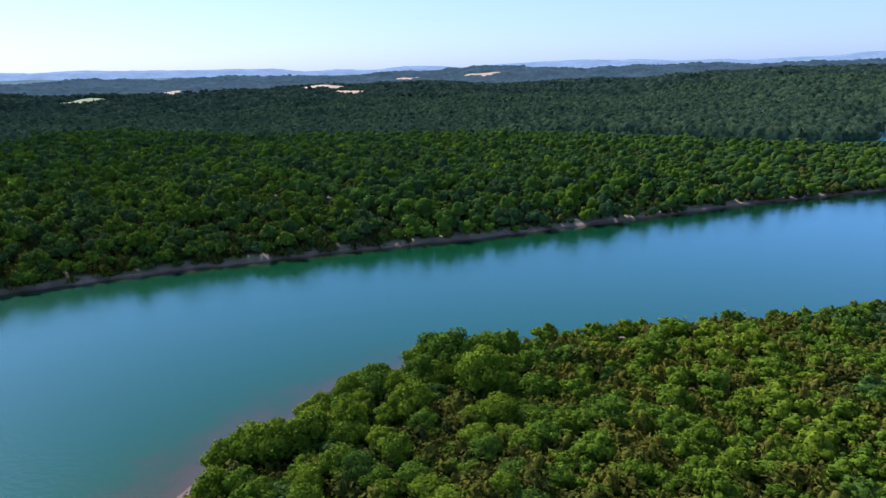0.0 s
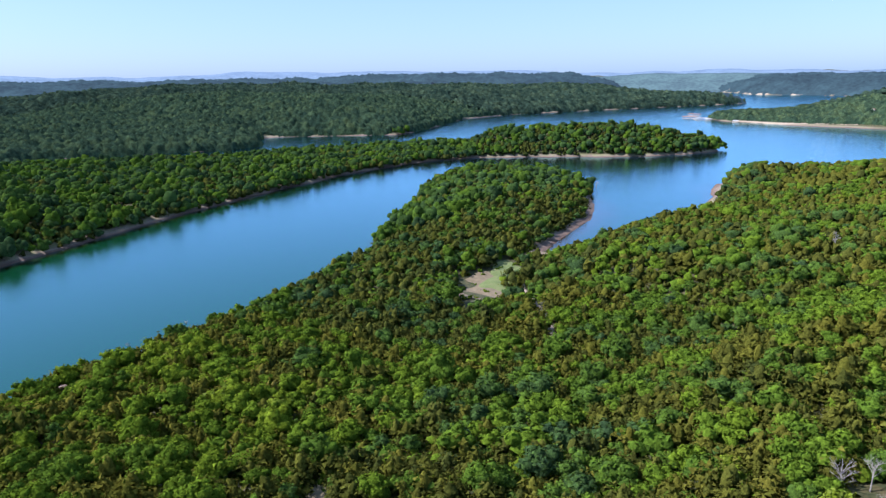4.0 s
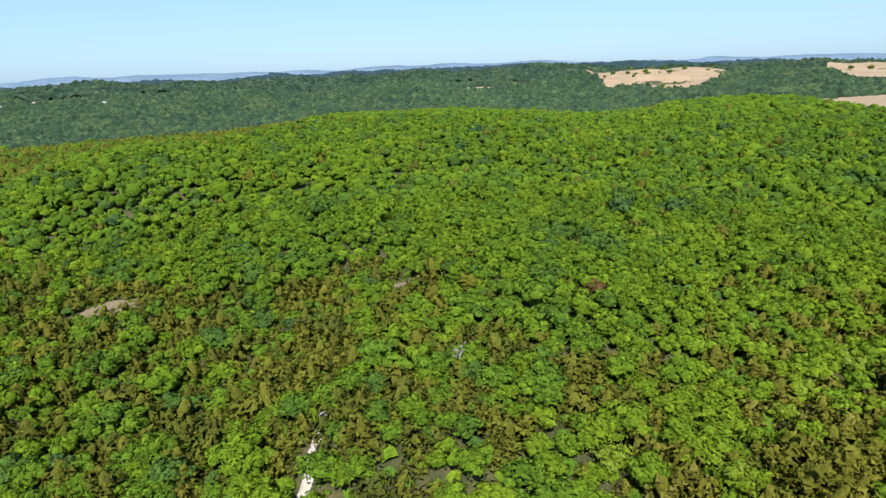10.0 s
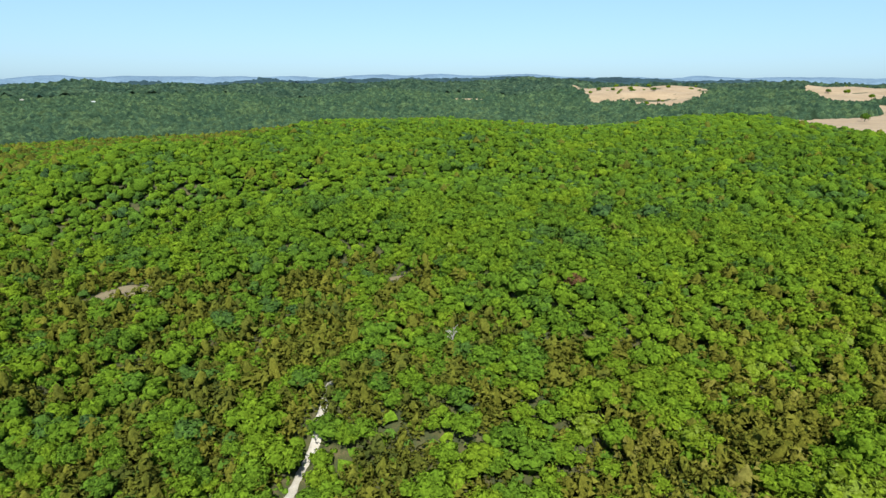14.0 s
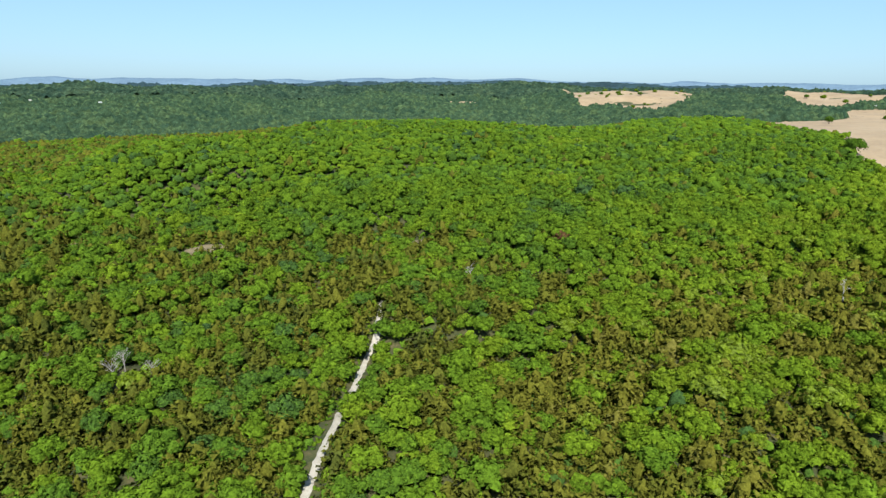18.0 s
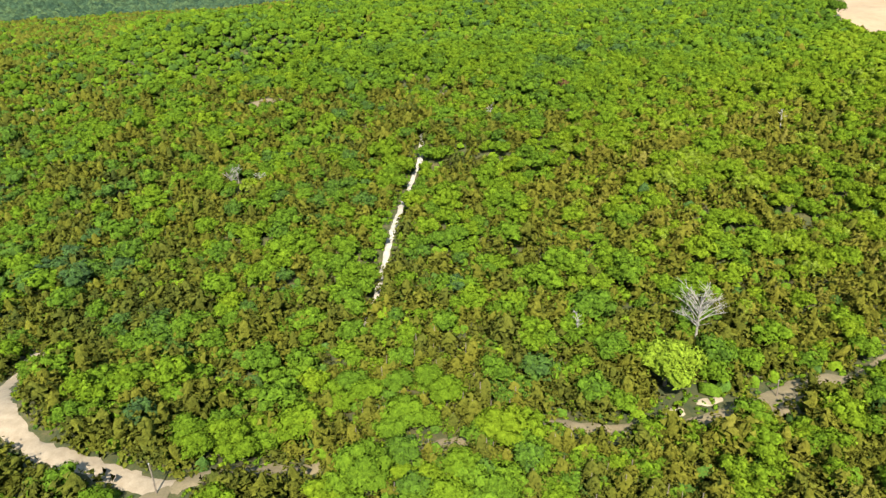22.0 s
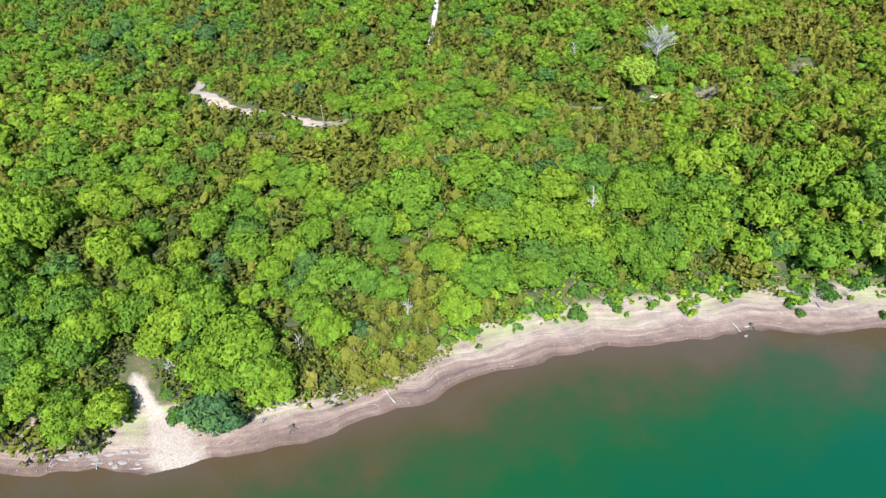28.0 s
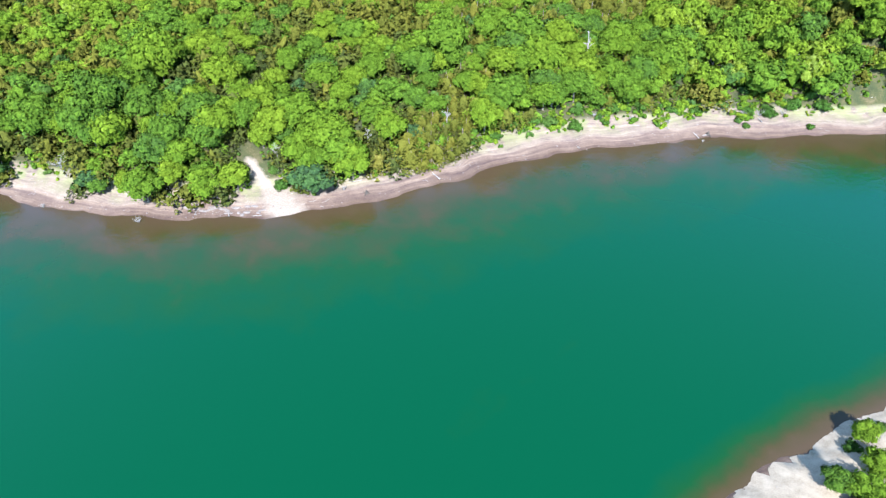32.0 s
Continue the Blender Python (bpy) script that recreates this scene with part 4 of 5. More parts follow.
band_d = (tl >= np.where(ty > 290, 500, 560)) & (draw < np.where(is_cedar, 0.75, 0.75) + 0.4 * (td < 25)) & seen
singles = band_a & near_trees(tx, ty) & ~young
order = np.argsort(tl)
chosen = {}
for name, want in (("oak", ~is_cedar), ("cedar", is_cedar)):
    ids = [i for i in order if singles[i] and want[i]][:280]
    chosen[name] = ids
    band_a[ids] = False
grown = np.where(band_d, 1.08, np.where(band_e & ~is_cedar, 1.1, 1.0))
radius, tall = radius * grown, tall * grown
oaks = [[crown("oak", *k) for _ in range(8)] for k in ((8, 0, 260, 0.105), (5, 0, 84, 0.14), (3, 0, 12, 0.22), (2, 0, 0, 0.36), (4, 0, 8, 0.22))]
cedars = [[crown("cedar", *k) for _ in range(10)] for k in ((3, 0, 150, 0.19), (3, 0, 72, 0.25), (3, 0, 18, 0.42), (3, 0, 0, 0), (3, 0, 6, 0.4))]
for k, (band, where) in enumerate(((band_a, "beside the lake"), (band_b, "on the near slopes"), (band_c, "on the farther slopes"), (band_d, "on the outlying ridges"), (band_e, "on the ridge across the water"))):
    for name, kinds, pick, mat, label in (("oak_wood", oaks[k], band & ~is_cedar, oak_leaves_stored, "dense sunlit broadleaf woodland in full leaf "),
                                          ("cedar_wood", cedars[k], band & is_cedar, cedar_leaves_stored, "olive-green red cedars among the broadleaf woods ")):
        if pick.any():
            wood(name, kinds, tx[pick], ty[pick], radius[pick], tall[pick], tone[pick], mat, label + where)

# distant woods: a closed canopy of crowns, its edges coming down to the ground
def canopy(name, step, near, far, high, rough, wide, mat):
    span = far + step
    fx, fy, fq = sheet(np.arange(-span, span, step), np.arange(-span, span, step))
    fq = fq[(np.hypot(fx[fq[:, 0]], fy[fq[:, 0]]) > near - 30) & (np.hypot(fx[fq[:, 0]], fy[fq[:, 0]]) < far)]
    mx, my = fx[fq].mean(1), fy[fq].mean(1)
    fq = fq[~((mx > -415) & (mx < 995) & (my > -755) & (my < 895)) & seen_side(mx, my)]
    kept, fq = np.unique(fq, return_inverse=True)
    fq = fq.reshape(-1, 4)
    fx, fy = fx[kept] + rng.uniform(-0.34, 0.34, len(kept)) * step, fy[kept] + rng.uniform(-0.34, 0.34, len(kept)) * step
    fd = shore_distance(fx, fy)
    bare = open_ground(fx, fy, fd) | ((fx > -423) & (fx < 1003) & (fy > -763) & (fy < 903))
    fq = fq[~bare[fq].all(1)]
    # each point belongs to the crown that rises highest over it
    dice = np.random.default_rng(31).random((512, 512, 4))
    top, tone = np.full(len(fx), 0.12 * high), np.full(len(fx), 0.2)
    ci, cj = np.floor(fx / wide).astype(int), np.floor(fy / wide).astype(int)
    for i in (-1, 0, 1):
        for j in (-1, 0, 1):
            roll = dice[(ci + i) % 512, (cj + j) % 512]
            ex, ey = (ci + i + 0.15 + 0.7 * roll[:, 0]) * wide - fx, (cj + j + 0.15 + 0.7 * roll[:, 1]) * wide - fy
            rise = high * (0.75 + 0.6 * roll[:, 2]) * (1 - (ex * ex + ey * ey) / (0.68 * wide) ** 2)
            tone = np.where(rise > top, roll[:, 3], tone)
            top = np.maximum(rise, top)
    lift = top + rough * rng.normal(0, 1, len(fx)) + 1.2 * ripple(fx, fy, 70, 41)
    fz = ground(fx, fy, fd) + np.where(bare, -0.5, np.clip(lift, 0.1 * high, 1.8 * high))
    tone = np.clip(0.04 + 0.85 * tone + 0.2 * ripple(fx, fy, 150, 14) + 0.15 * ripple(fx, fy, 45, 15), 0, 1)
    tagged(new(name, mesh_of(name, np.stack([fx, fy, fz], 1), fq, mat, tone)), "distant unbroken woodland over rolling hills", "woodland", kind="stuff")


canopy("valley_wood", 3.7, 0, 1800, 10.0, 0.7, 10.5, hazed_valley_leaves)
canopy("hill_wood", 6.5, 1800, 2500, 12.0, 1.0, 16.0, hazed_hill_leaves)
canopy("backdrop_wood", 16.0, 2500, 4250, 12.0, 2.4, 40.0, hazed_far_woods)


# ---- single trees ----
def trunk_mesh(tall, r, limbs, seed):
    rnd = random.Random(seed)
    bm = bmesh.new()
    tube(bm, [(0, 0, -0.06), (rnd.uniform(-0.03, 0.03), 0, 0.5 * tall), (rnd.uniform(-0.05, 0.05), rnd.uniform(-0.05, 0.05), tall)], [r, r * 0.75, r * 0.3], 6)
    for i in range(limbs):
        a, h = 6.283 * i / limbs + rnd.uniform(-0.4, 0.4), tall * rnd.uniform(0.45, 0.8)
        e = rnd.uniform(0.35, 0.6)
        tube(bm, [(0, 0, h), (0.5 * e * math.cos(a), 0.5 * e * math.sin(a), h + 0.15), (e * math.cos(a), e * math.sin(a), h + 0.42)], [r * 0.45, r * 0.3, r * 0.1], 4)
    return bm


def tree_kind(kind, shape, mat, seed):
    """A tree of unit crown radius: trunk with limbs, and a crown."""
    top = new(kind + "_tree")
    part("trunk", trunk_mesh(1.2 if kind == "oak" else 2.0, 0.06, 5 if kind == "oak" else 0, seed), bark, top)
    c = new("crown", leafage("crown", *crown(kind, *shape), mat))
    c.parent = top
    return top


for kind, shape, mat, count, label in (("oak", (12, 0, 900, 0.07), oak_leaves, 7, "broad green oak in full summer leaf on the lake slope"),
                                       ("cedar", (7, 0, 360, 0.11), cedar_leaves, 5, "olive-green red cedar with a ragged rounded crown")):
    models = [tagged(tree_kind(kind, shape, mat, s), label, "tree", "trees on the home shore") for s in range(count)]
    used = set()
    for n, i in enumerate(chosen[kind]):
        m = Matrix.Translation((tx[i], ty[i], float(tz[i]) - 0.1)) @ Matrix.Rotation(float(draw[i]) * 60, 4, "Z") @ Matrix.Diagonal((radius[i], radius[i], tall[i], 1))
        k = n % count
        if k not in used:
            used.add(k)
            models[k].matrix_basis = m
        else:
            t = copy_thing(models[k], Matrix())
            t.matrix_basis = m

# ---- things along the home shore ----
def rest(x, y, sink=0.05):
    return float(ground(np.array([x]), np.array([y]))[0]) - sink


def shrub_kind(seed, mat):
    """A low bush: a few stems under a rounded mass of leaves, of unit radius."""
    top = new("shrub")
    bm = bmesh.new()
    rnd = random.Random(seed)
    for i in range(5):
        a, e = 1.2566 * i + rnd.uniform(-0.3, 0.3), rnd.uniform(0.3, 0.5)
        tube(bm, [(0.05 * math.cos(a), 0.05 * math.sin(a), -0.05), (e * math.cos(a), e * math.sin(a), 0.55)], [0.03, 0.012], 4)
    part("stems", bm, bark, top)
    c = new("leaves", leafage("leaves", *crown("bush", 6, 0, 340, 0.11), mat))
    c.parent = top
    return tagged(top, "rounded bright green bush on the washed lake shore", "bush", "bushes along the shore")


shrubs = [shrub_kind(s, bush_leaves) for s in range(4)]
SHRUB_SPOTS = [(-118.8, 38.7, 3.0), (-117.2, 48.0, 1.2), (-130.6, 34.6, 1.3), (-122.0, 31.2, 3.4), (-107.7, 46.6, 2.0), (-113.8, 42.5, 2.2), (-128.6, 24.6, 2.8), (-98.1, 59.8, 2.0),
               (-43.8, 165.3, 1.8), (-47.7, 166.0, 2.0), (-49.8, 161.6, 2.2), (-39.5, 173.0, 2.0), (-55.8, 161.2, 0.7), (-77.2, 91.6, 2.6), (-82.8, 86.3, 2.3), (-71.0, 102.3, 2.6), (-70.9, 107.9, 2.2),
               (-86.2, 72.7, 2.6), (-91.6, 65.8, 2.4), (-80.0, 82.0, 2.6), (-74.5, 96.0, 2.2), (-68.5, 114.0, 1.9), (-88.0, 78.5, 1.3), (-66.0, 121.0, 1.7), (-62.5, 130.0, 1.9), (-58.5, 139.0, 1.6), (-54.0, 149.0, 1.8),
               (-52.0, 154.5, 1.5), (-103.0, 53.5, 2.2), (-95.0, 62.0, 1.5), (-33, 186, 1.7), (-24, 194, 1.5), (-14, 200, 1.3), (-40, 179, 1.5), (-184, 138, 1.6), (-186, 130, 1.6), (2, 209, 1.4), (-65.5, 110, 2.0)]
for n, (x, y, r) in enumerate(SHRUB_SPOTS):
    m = Matrix.Translation((x, y, rest(x, y))) @ Matrix.Rotation(2.4 * n, 4, "Z") @ Matrix.Diagonal((1.2 * r, 1.2 * r, r * (1.0 + 0.2 * math.sin(n)), 1))
    if n < 4:
        shrubs[n].matrix_basis = m
    else:
        copy_thing(shrubs[n % 4], Matrix()).matrix_basis = m

# low brush and grass tufts between the trees and the bare shore
bx, by = scatter(-200, 60, 0, 245, 1.6)
bd = shore_distance(bx, by)
thick = ripple(bx, by, 15, 16) + 0.5 * ripple(bx, by, 6, 18)
inner = 9.2 + 2.6 * ripple(bx, by, 26, 15)
keep = (bd > inner) & (bd < 20) & (home_shore(bx, by) > 0.5) & (off_line(bx, by, RAMP) > 3.2) & (thick + 0.14 * (bd - inner) > rng.uniform(-0.45, 0.75, len(bx)))
bx, by, thick = bx[keep], by[keep], thick[keep]
# thickets of larger bushes in the same belt
kx, ky = scatter(-200, 60, 0, 245, 6.5)
kd = shore_distance(kx, ky)
pick = (kd > 9.5) & (kd < 20) & (home_shore(kx, ky) > 0.5) & (off_line(kx, ky, RAMP) > 5) & (rng.random(len(kx)) < 0.7)
kx, ky = np.repeat(kx[pick], 11), np.repeat(ky[pick], 11)
kx, ky = kx + rng.normal(0, 1.6, len(kx)), ky + rng.normal(0, 1.6, len(kx))
br = np.concatenate([rng.uniform(0.45, 1.0, len(bx)) * (1 + 1.0 * np.clip(thick, 0, 1)), rng.uniform(0.9, 2.1, len(kx))])
bx, by = np.concatenate([bx, kx]), np.concatenate([by, ky])
wood("shore_brush", [crown("bush", 3, 0, 26, 0.26) for _ in range(5)], bx, by, br, br * rng.uniform(0.7, 1.2, len(bx)), rng.uniform(0.1, 0.95, len(bx)), oak_leaves_stored,
     "low green brush at the foot of the trees")
# scrub over the mud flat and round the meadow of the cove
qx, qy = scatter(205, 345, 165, 225, 3.4)
qd = shore_distance(qx, qy)
keep = in_ovals(qx, qy, FLATS, 1.25) & ~in_ovals(qx, qy, [(259, 191, 16, 9.5, 15)], 0.75) & (qd > 1.5) & (off_line(qx, qy, PATH) > 2.5) & (ripple(qx, qy, 17, 23) > rng.uniform(-0.1, 0.75, len(qx)))
qx, qy = qx[keep], qy[keep]
qr = rng.uniform(0.6, 1.9, len(qx))
wood("cove_scrub", [crown("bush", 3, 0, 22, 0.28) for _ in range(4)], qx, qy, qr, qr * rng.uniform(0.7, 1.2, len(qx)), rng.uniform(0.1, 0.8, len(qx)), oak_leaves_stored,
     "green scrub spreading over the brown mud flat")
# undergrowth in the gaps of the nearer woods
ux, uy = scatter(-160, 620, -480, 300, 4.1)
ud = shore_distance(ux, uy)
keep = ~open_ground(ux, uy, ud) & (ud > 12) & (along_flight(ux, uy) < 430) & seen_side(ux, uy)
ux, uy = ux[keep], uy[keep]
ur = rng.uniform(1.6, 3.0, len(ux))
wood("undergrowth", [mass([(0, 0, 0.25, 0.8, 0.8)], 0, 0.34, -0.1) for _ in range(9)], ux, uy, ur, ur * rng.uniform(0.8, 1.4, len(ux)), rng.uniform(0.1, 0.8, len(ux)), oak_leaves_stored,
     "olive undergrowth filling the gaps between trees")


# low scrub along the lanes and round the clearings
qx, qy = scatter(-90, 260, -150, 140, 1.7)
beside = np.minimum(np.minimum(off_line(qx, qy, LANE) - 2.6, off_line(qx, qy, DIRT_LANE) - 1.7), off_line(qx, qy, TRACK) - 1.3)
round_bare = in_ovals(qx, qy, [(cx, cy, a + 3.5, b + 3.5, turn) for cx, cy, a, b, turn in CLEARINGS]) & ~in_ovals(qx, qy, [(cx, cy, a * 0.85, b * 0.85, turn) for cx, cy, a, b, turn in CLEARINGS])
keep = (beside > 0) & ((beside < 4.5) | round_bare) & (ripple(qx, qy, 9, 51) > rng.uniform(-1.1, 0.5, len(qx)))
qx, qy = qx[keep], qy[keep]
qr = rng.uniform(0.5, 1.35, len(qx))
wood("lane_scrub", [crown("bush", 3, 0, 14, 0.3) for _ in range(5)], qx, qy, qr, qr * rng.uniform(0.6, 1.3, len(qx)), rng.uniform(0.2, 0.85, len(qx)), oak_leaves_stored,
     "low green scrub and weeds along the lanes")


def snag(x, y, tall, spread, limbs, seed, label, lean=0.1, twigs=6):
    """A dead, bare tree: a trunk, and limbs that fork into twigs."""
    rnd = random.Random(seed)
    top = new("dead_tree")
    a0 = rnd.uniform(0, 6.28)
    spine = [Vector((lean * tall * k * k * math.cos(a0), lean * tall * k * k * math.sin(a0), tall * k - 0.2 * (k == 0))) for k in (0, 0.35, 0.7, 1)]
    part("trunk", tube(bmesh.new(), spine, [0.028 * tall, 0.021 * tall, 0.013 * tall, 0.004 * tall], 7), dead_wood, top)
    for i in range(limbs):
        k = rnd.uniform(0.3, 0.92)
        start = spine[1].lerp(spine[3], (k - 0.3) / 0.7) if k > 0.35 else spine[1]
        a, reach = 2.4 * i + rnd.uniform(-0.4, 0.4), spread * (1.1 - 0.6 * k) * rnd.uniform(0.7, 1.2)
        way = Vector((math.cos(a), math.sin(a), rnd.uniform(0.5, 1.1)))
        mid, end = start + way * reach * 0.5 + Vector((0, 0, 0.05 * tall)), start + way * reach
        bm = tube(bmesh.new(), [start, mid, end], [0.011 * tall, 0.007 * tall, 0.002 * tall], 5)
        for j in range(twigs):
            s = mid.lerp(end, rnd.uniform(0, 0.8))
            e = s + Vector((rnd.uniform(-1, 1), rnd.uniform(-1, 1), rnd.uniform(0.2, 1))) * reach * 0.4
            tube(bm, [s, e], [0.0045 * tall, 0.0015 * tall], 4)
        part("limb", bm, dead_wood, top)
    top.location = (x, y, rest(x, y))
    return tagged(top, label, "dead tree", "dead trees")


for n, (x, y, tall, spread, limbs, label) in enumerate((
        (-26, -30, 13, 7.5, 30, "tall bare grey dead tree above the green canopy"), (-8, -5, 9, 2.0, 10, "narrow bare grey dead tree among cedars"),
        (-70, 66, 13, 2.0, 9, "slender grey dead trunk among shore oaks"), (-98, 38, 9, 2.6, 12, "leaning grey dead tree by the shore"),
        (-119, 25, 8, 4.0, 16, "grey leafless thicket tree behind the shore"), (-124, 23, 7, 3.5, 14, "grey leafless thicket tree behind the shore"),
        (-127, 19, 8, 3.0, 12, "grey leafless thicket tree behind the shore"), (-3, 206, 6, 3.0, 12, "grey bare bush-like tree near the bank"),
        (-43, 163, 6, 2.0, 10, "small grey dead tree beside the ramp"), (-61, 118, 8, 1.8, 8, "small grey dead tree at the wood's edge"),
        (-54, 141, 7, 1.8, 9, "small grey dead tree at the wood's edge"), (104, -90, 9, 2.4, 9, "pale dead tree on the slope"),
        (330, 60, 10, 3, 10, "pale dead tree on the far slope"), (127, 17, 5.5, 3.5, 16, "low grey leafless tree in a gap of the woods"), (122, 9, 5, 3.4, 16, "low grey leafless tree in a gap of the woods"), (131, 13, 5.5, 3, 14, "low grey leafless tree in a gap of the woods"),
        (552, 300, 9, 3, 9, "bare snag at the tip of the wooded point"), (560, 312, 8, 3, 9, "bare snag at the tip of the wooded point"), (594, 385, 9, 4, 12, "bare snag at the tip of the wooded point"), (597, 400, 8, 4, 12, "bare snag at the tip of the wooded point"), (585, 345, 9, 4, 12, "bare snag at the tip of the wooded point"), (12, -160, 11, 2, 8, "thin white dead trunk above the canopy"))):
    snag(x, y, tall, spread, limbs, n, label, 0.06 + 0.05 * math.sin(3 * n))


def drift_log(x, y, long, thick, turn, seed, name="driftwood_log"):
    """A bleached trunk lying on the shore, with stubs of branches."""
    rnd = random.Random(seed)
    top = new(name)
    pts = [Vector((long * (k - 0.5), 0.04 * long * math.sin(3 * k), thick * 0.8)) for k in (0, 0.25, 0.5, 0.75, 1)]
    part("trunk", tube(bmesh.new(), pts, [thick, thick * 0.9, thick * 0.75, thick * 0.6, thick * 0.35], 8), dead_wood, top)
    for i in range(3):
        p = pts[1 + i % 3]
        part("branch_stub", tube(bmesh.new(), [p, p + Vector((rnd.uniform(-0.2, 0.3), rnd.choice((-1, 1)) * rnd.uniform(0.3, 0.7), rnd.uniform(0.1, 0.5))) * (long / 4)], [thick * 0.4, thick * 0.12], 5), dead_wood, top)
    top.matrix_basis = Matrix.Translation((x, y, max(rest(x, y, 0.0), 0) + 0.02)) @ Matrix.Rotation(radians(turn), 4, "Z")
    return tagged(top, "bleached grey driftwood log lying on the bare shore", "log", "driftwood on the shore")


for n, (x, y, long, thick, turn) in enumerate(((-70.5, 131.5, 5.5, 0.18, -12), (-59, 150, 3.5, 0.12, 60), (-61, 146, 4, 0.1, 20), (-50, 160, 3, 0.1, 100), (-46, 181, 3, 0.12, -30), (-52, 176.5, 2.5, 0.12, 50),
                                               (-109, 62, 3.2, 0.2, 150), (-110.8, 59.5, 2.2, 0.15, 60), (-101, 66, 2.4, 0.13, 10), (-40, 187, 2.5, 0.1, -50), (-64, 140, 2.8, 0.1, -60), (-118, 42, 4, 0.14, -40), (-94, 72, 3, 0.1, 40), (-181, 151.5, 3.5, 0.1, 70))):
    drift_log(x, y, long, thick, turn, n)


def drowned_bush(x, y, r, seed):
    """Leafless grey brush standing in the shallows."""
    rnd = random.Random(seed)
    top = new("drowned_brush")
    for i in range(9):
        a, e = 0.7 * i, rnd.uniform(0.5, 1.0) * r
        tube_mesh = tube(bmesh.new(), [(0, 0, -0.5), (0.4 * e * math.cos(a), 0.4 * e * math.sin(a), 0.5 * r), (e * math.cos(a), e * math.sin(a), r * rnd.uniform(0.7, 1.2))], [0.06, 0.04, 0.015], 4)
        for j in range(3):
            p = Vector((0.5 * e * math.cos(a), 0.5 * e * math.sin(a), 0.6 * r))
            tube(tube_mesh, [p, p + Vector((rnd.uniform(-1, 1), rnd.uniform(-1, 1), rnd.uniform(0, 1))) * 0.5 * r], [0.025, 0.01], 4)
        part("stem", tube_mesh, dead_wood, top)
    top.location = (x, y, -0.1)
    return tagged(top, "grey leafless brush standing in the shallow water", "brush", "drowned brush")


for n, (x, y, r) in enumerate(((-33, 199.5, 1.3), (-9, 215, 1.0), (-89, 92, 0.7), (-112, 63, 0.6), (100, 262, 1.3), (128, 268, 1.2), (60, 250, 1.0))):
    drowned_bush(x, y, r, n)


# ---- stones on the bare shore ----
stone = matte("shore_stone", [(0.3, (0.10, 0.082, 0.072)), (0.7, (0.22, 0.185, 0.16))], 1.0, bump=0.3)
sx, sy = scatter(-190, 20, 10, 230, 1.5)
sd = shore_distance(sx, sy)
keep = (sd > 0.3) & (sd < 12) & (rng.random(len(sx)) < 0.22 + 0.3 * ripple(sx, sy, 30, 17)) & (home_shore(sx, sy) > 0.5)
sx, sy = sx[keep], sy[keep]
sr = rng.uniform(0.08, 0.32, len(sx)) ** 1.2
wood("shore_stones", [(ICO * rng.uniform(0.7, 1.25, (12, 1)) * (1, 0.8, 0.5) + (0, 0, 0.2), ICO_FACES, ICO) for _ in range(4)], sx, sy, sr, sr, rng.uniform(0, 1, len(sx)), stone,
     "loose grey and tan stones on the bare shore")


# sticks and flood wrack strewn over the shore
stick_v = np.array([(-1, -0.03, 0.0), (1, -0.012, 0.02), (1, 0.012, 0.02), (-1, 0.03, 0.0), (-1, 0, 0.06), (1, 0, 0.04)])
stick_f = np.array([(0, 1, 5), (0, 5, 4), (3, 4, 5), (3, 5, 2), (0, 4, 3), (1, 2, 5)])
fork_v, fork_f = np.vstack([stick_v, stick_v * (0.5, 1, 1) @ np.array([(0.8, 0.6, 0), (-0.6, 0.8, 0), (0, 0, 1)]) + (0.3, 0.3, 0.02)]), np.vstack([stick_f, stick_f + 6])
wx, wy = scatter(-190, 20, 10, 230, 1.3)
wd = shore_distance(wx, wy)
keep = (wd > 1.0) & (wd < 15) & (home_shore(wx, wy) > 0.5) & (rng.random(len(wx)) < 0.05 + 0.3 * np.clip(ripple(wx, wy, 24, 19), 0, 1) + 0.25 * (np.hypot(wx + 50, wy - 172) < 16))
wx, wy = wx[keep], wy[keep]
wood("driftwood_sticks", [(stick_v, stick_f, stick_v), (fork_v, fork_f, fork_v)], wx, wy, rng.uniform(0.3, 1.3, len(wx)), np.full(len(wx), 1.0), rng.uniform(0, 1, len(wx)), dead_wood,
     "bleached sticks and flood wrack strewn over the shore")


def special_tree(x, y, r, tall, mat, label, kind="oak"):
    t = tree_kind(kind, (13, 0, 1000, 0.065), mat, 40)
    t.matrix_basis = Matrix.Translation((x, y, rest(x, y))) @ Matrix.Diagonal((r, r, tall, 1))
    return tagged(t, label, "tree")


lime_leaves = foliage("lime_green_leaves", [(0, (0.14, 0.22, 0.02)), (1, (0.2, 0.27, 0.03))], "object")
special_tree(-30, -9, 8.2, 7.0, lime_leaves, "large rounded light green tree beside the dirt lane")
special_tree(100, -134, 3.4, 3.6, russet_leaves, "russet brown dying tree among green oaks")
special_tree(-64, 108, 3.2, 4.4, lime_leaves, "yellow-green young tree at the wood's edge")
special_tree(106, -475, 8, 8, oak_leaves, "lone round oak in the dry field")
special_tree(-184.2, 134.8, 2.6, 2.8, oak_leaves, "small green tree on the pale spit")
special_tree(-184.8, 148.2, 3.0, 2.6, oak_leaves, "small green tree on the pale spit")
special_tree(-188.3, 140.8, 3.4, 2.8, oak_leaves, "small green tree on the pale spit")
special_tree(-189.2, 147.0, 3.8, 3.2, oak_leaves, "spreading green tree on the pale spit")
special_tree(-192.5, 152.0, 4.6, 3.4, oak_leaves, "spreading green tree on the pale spit")
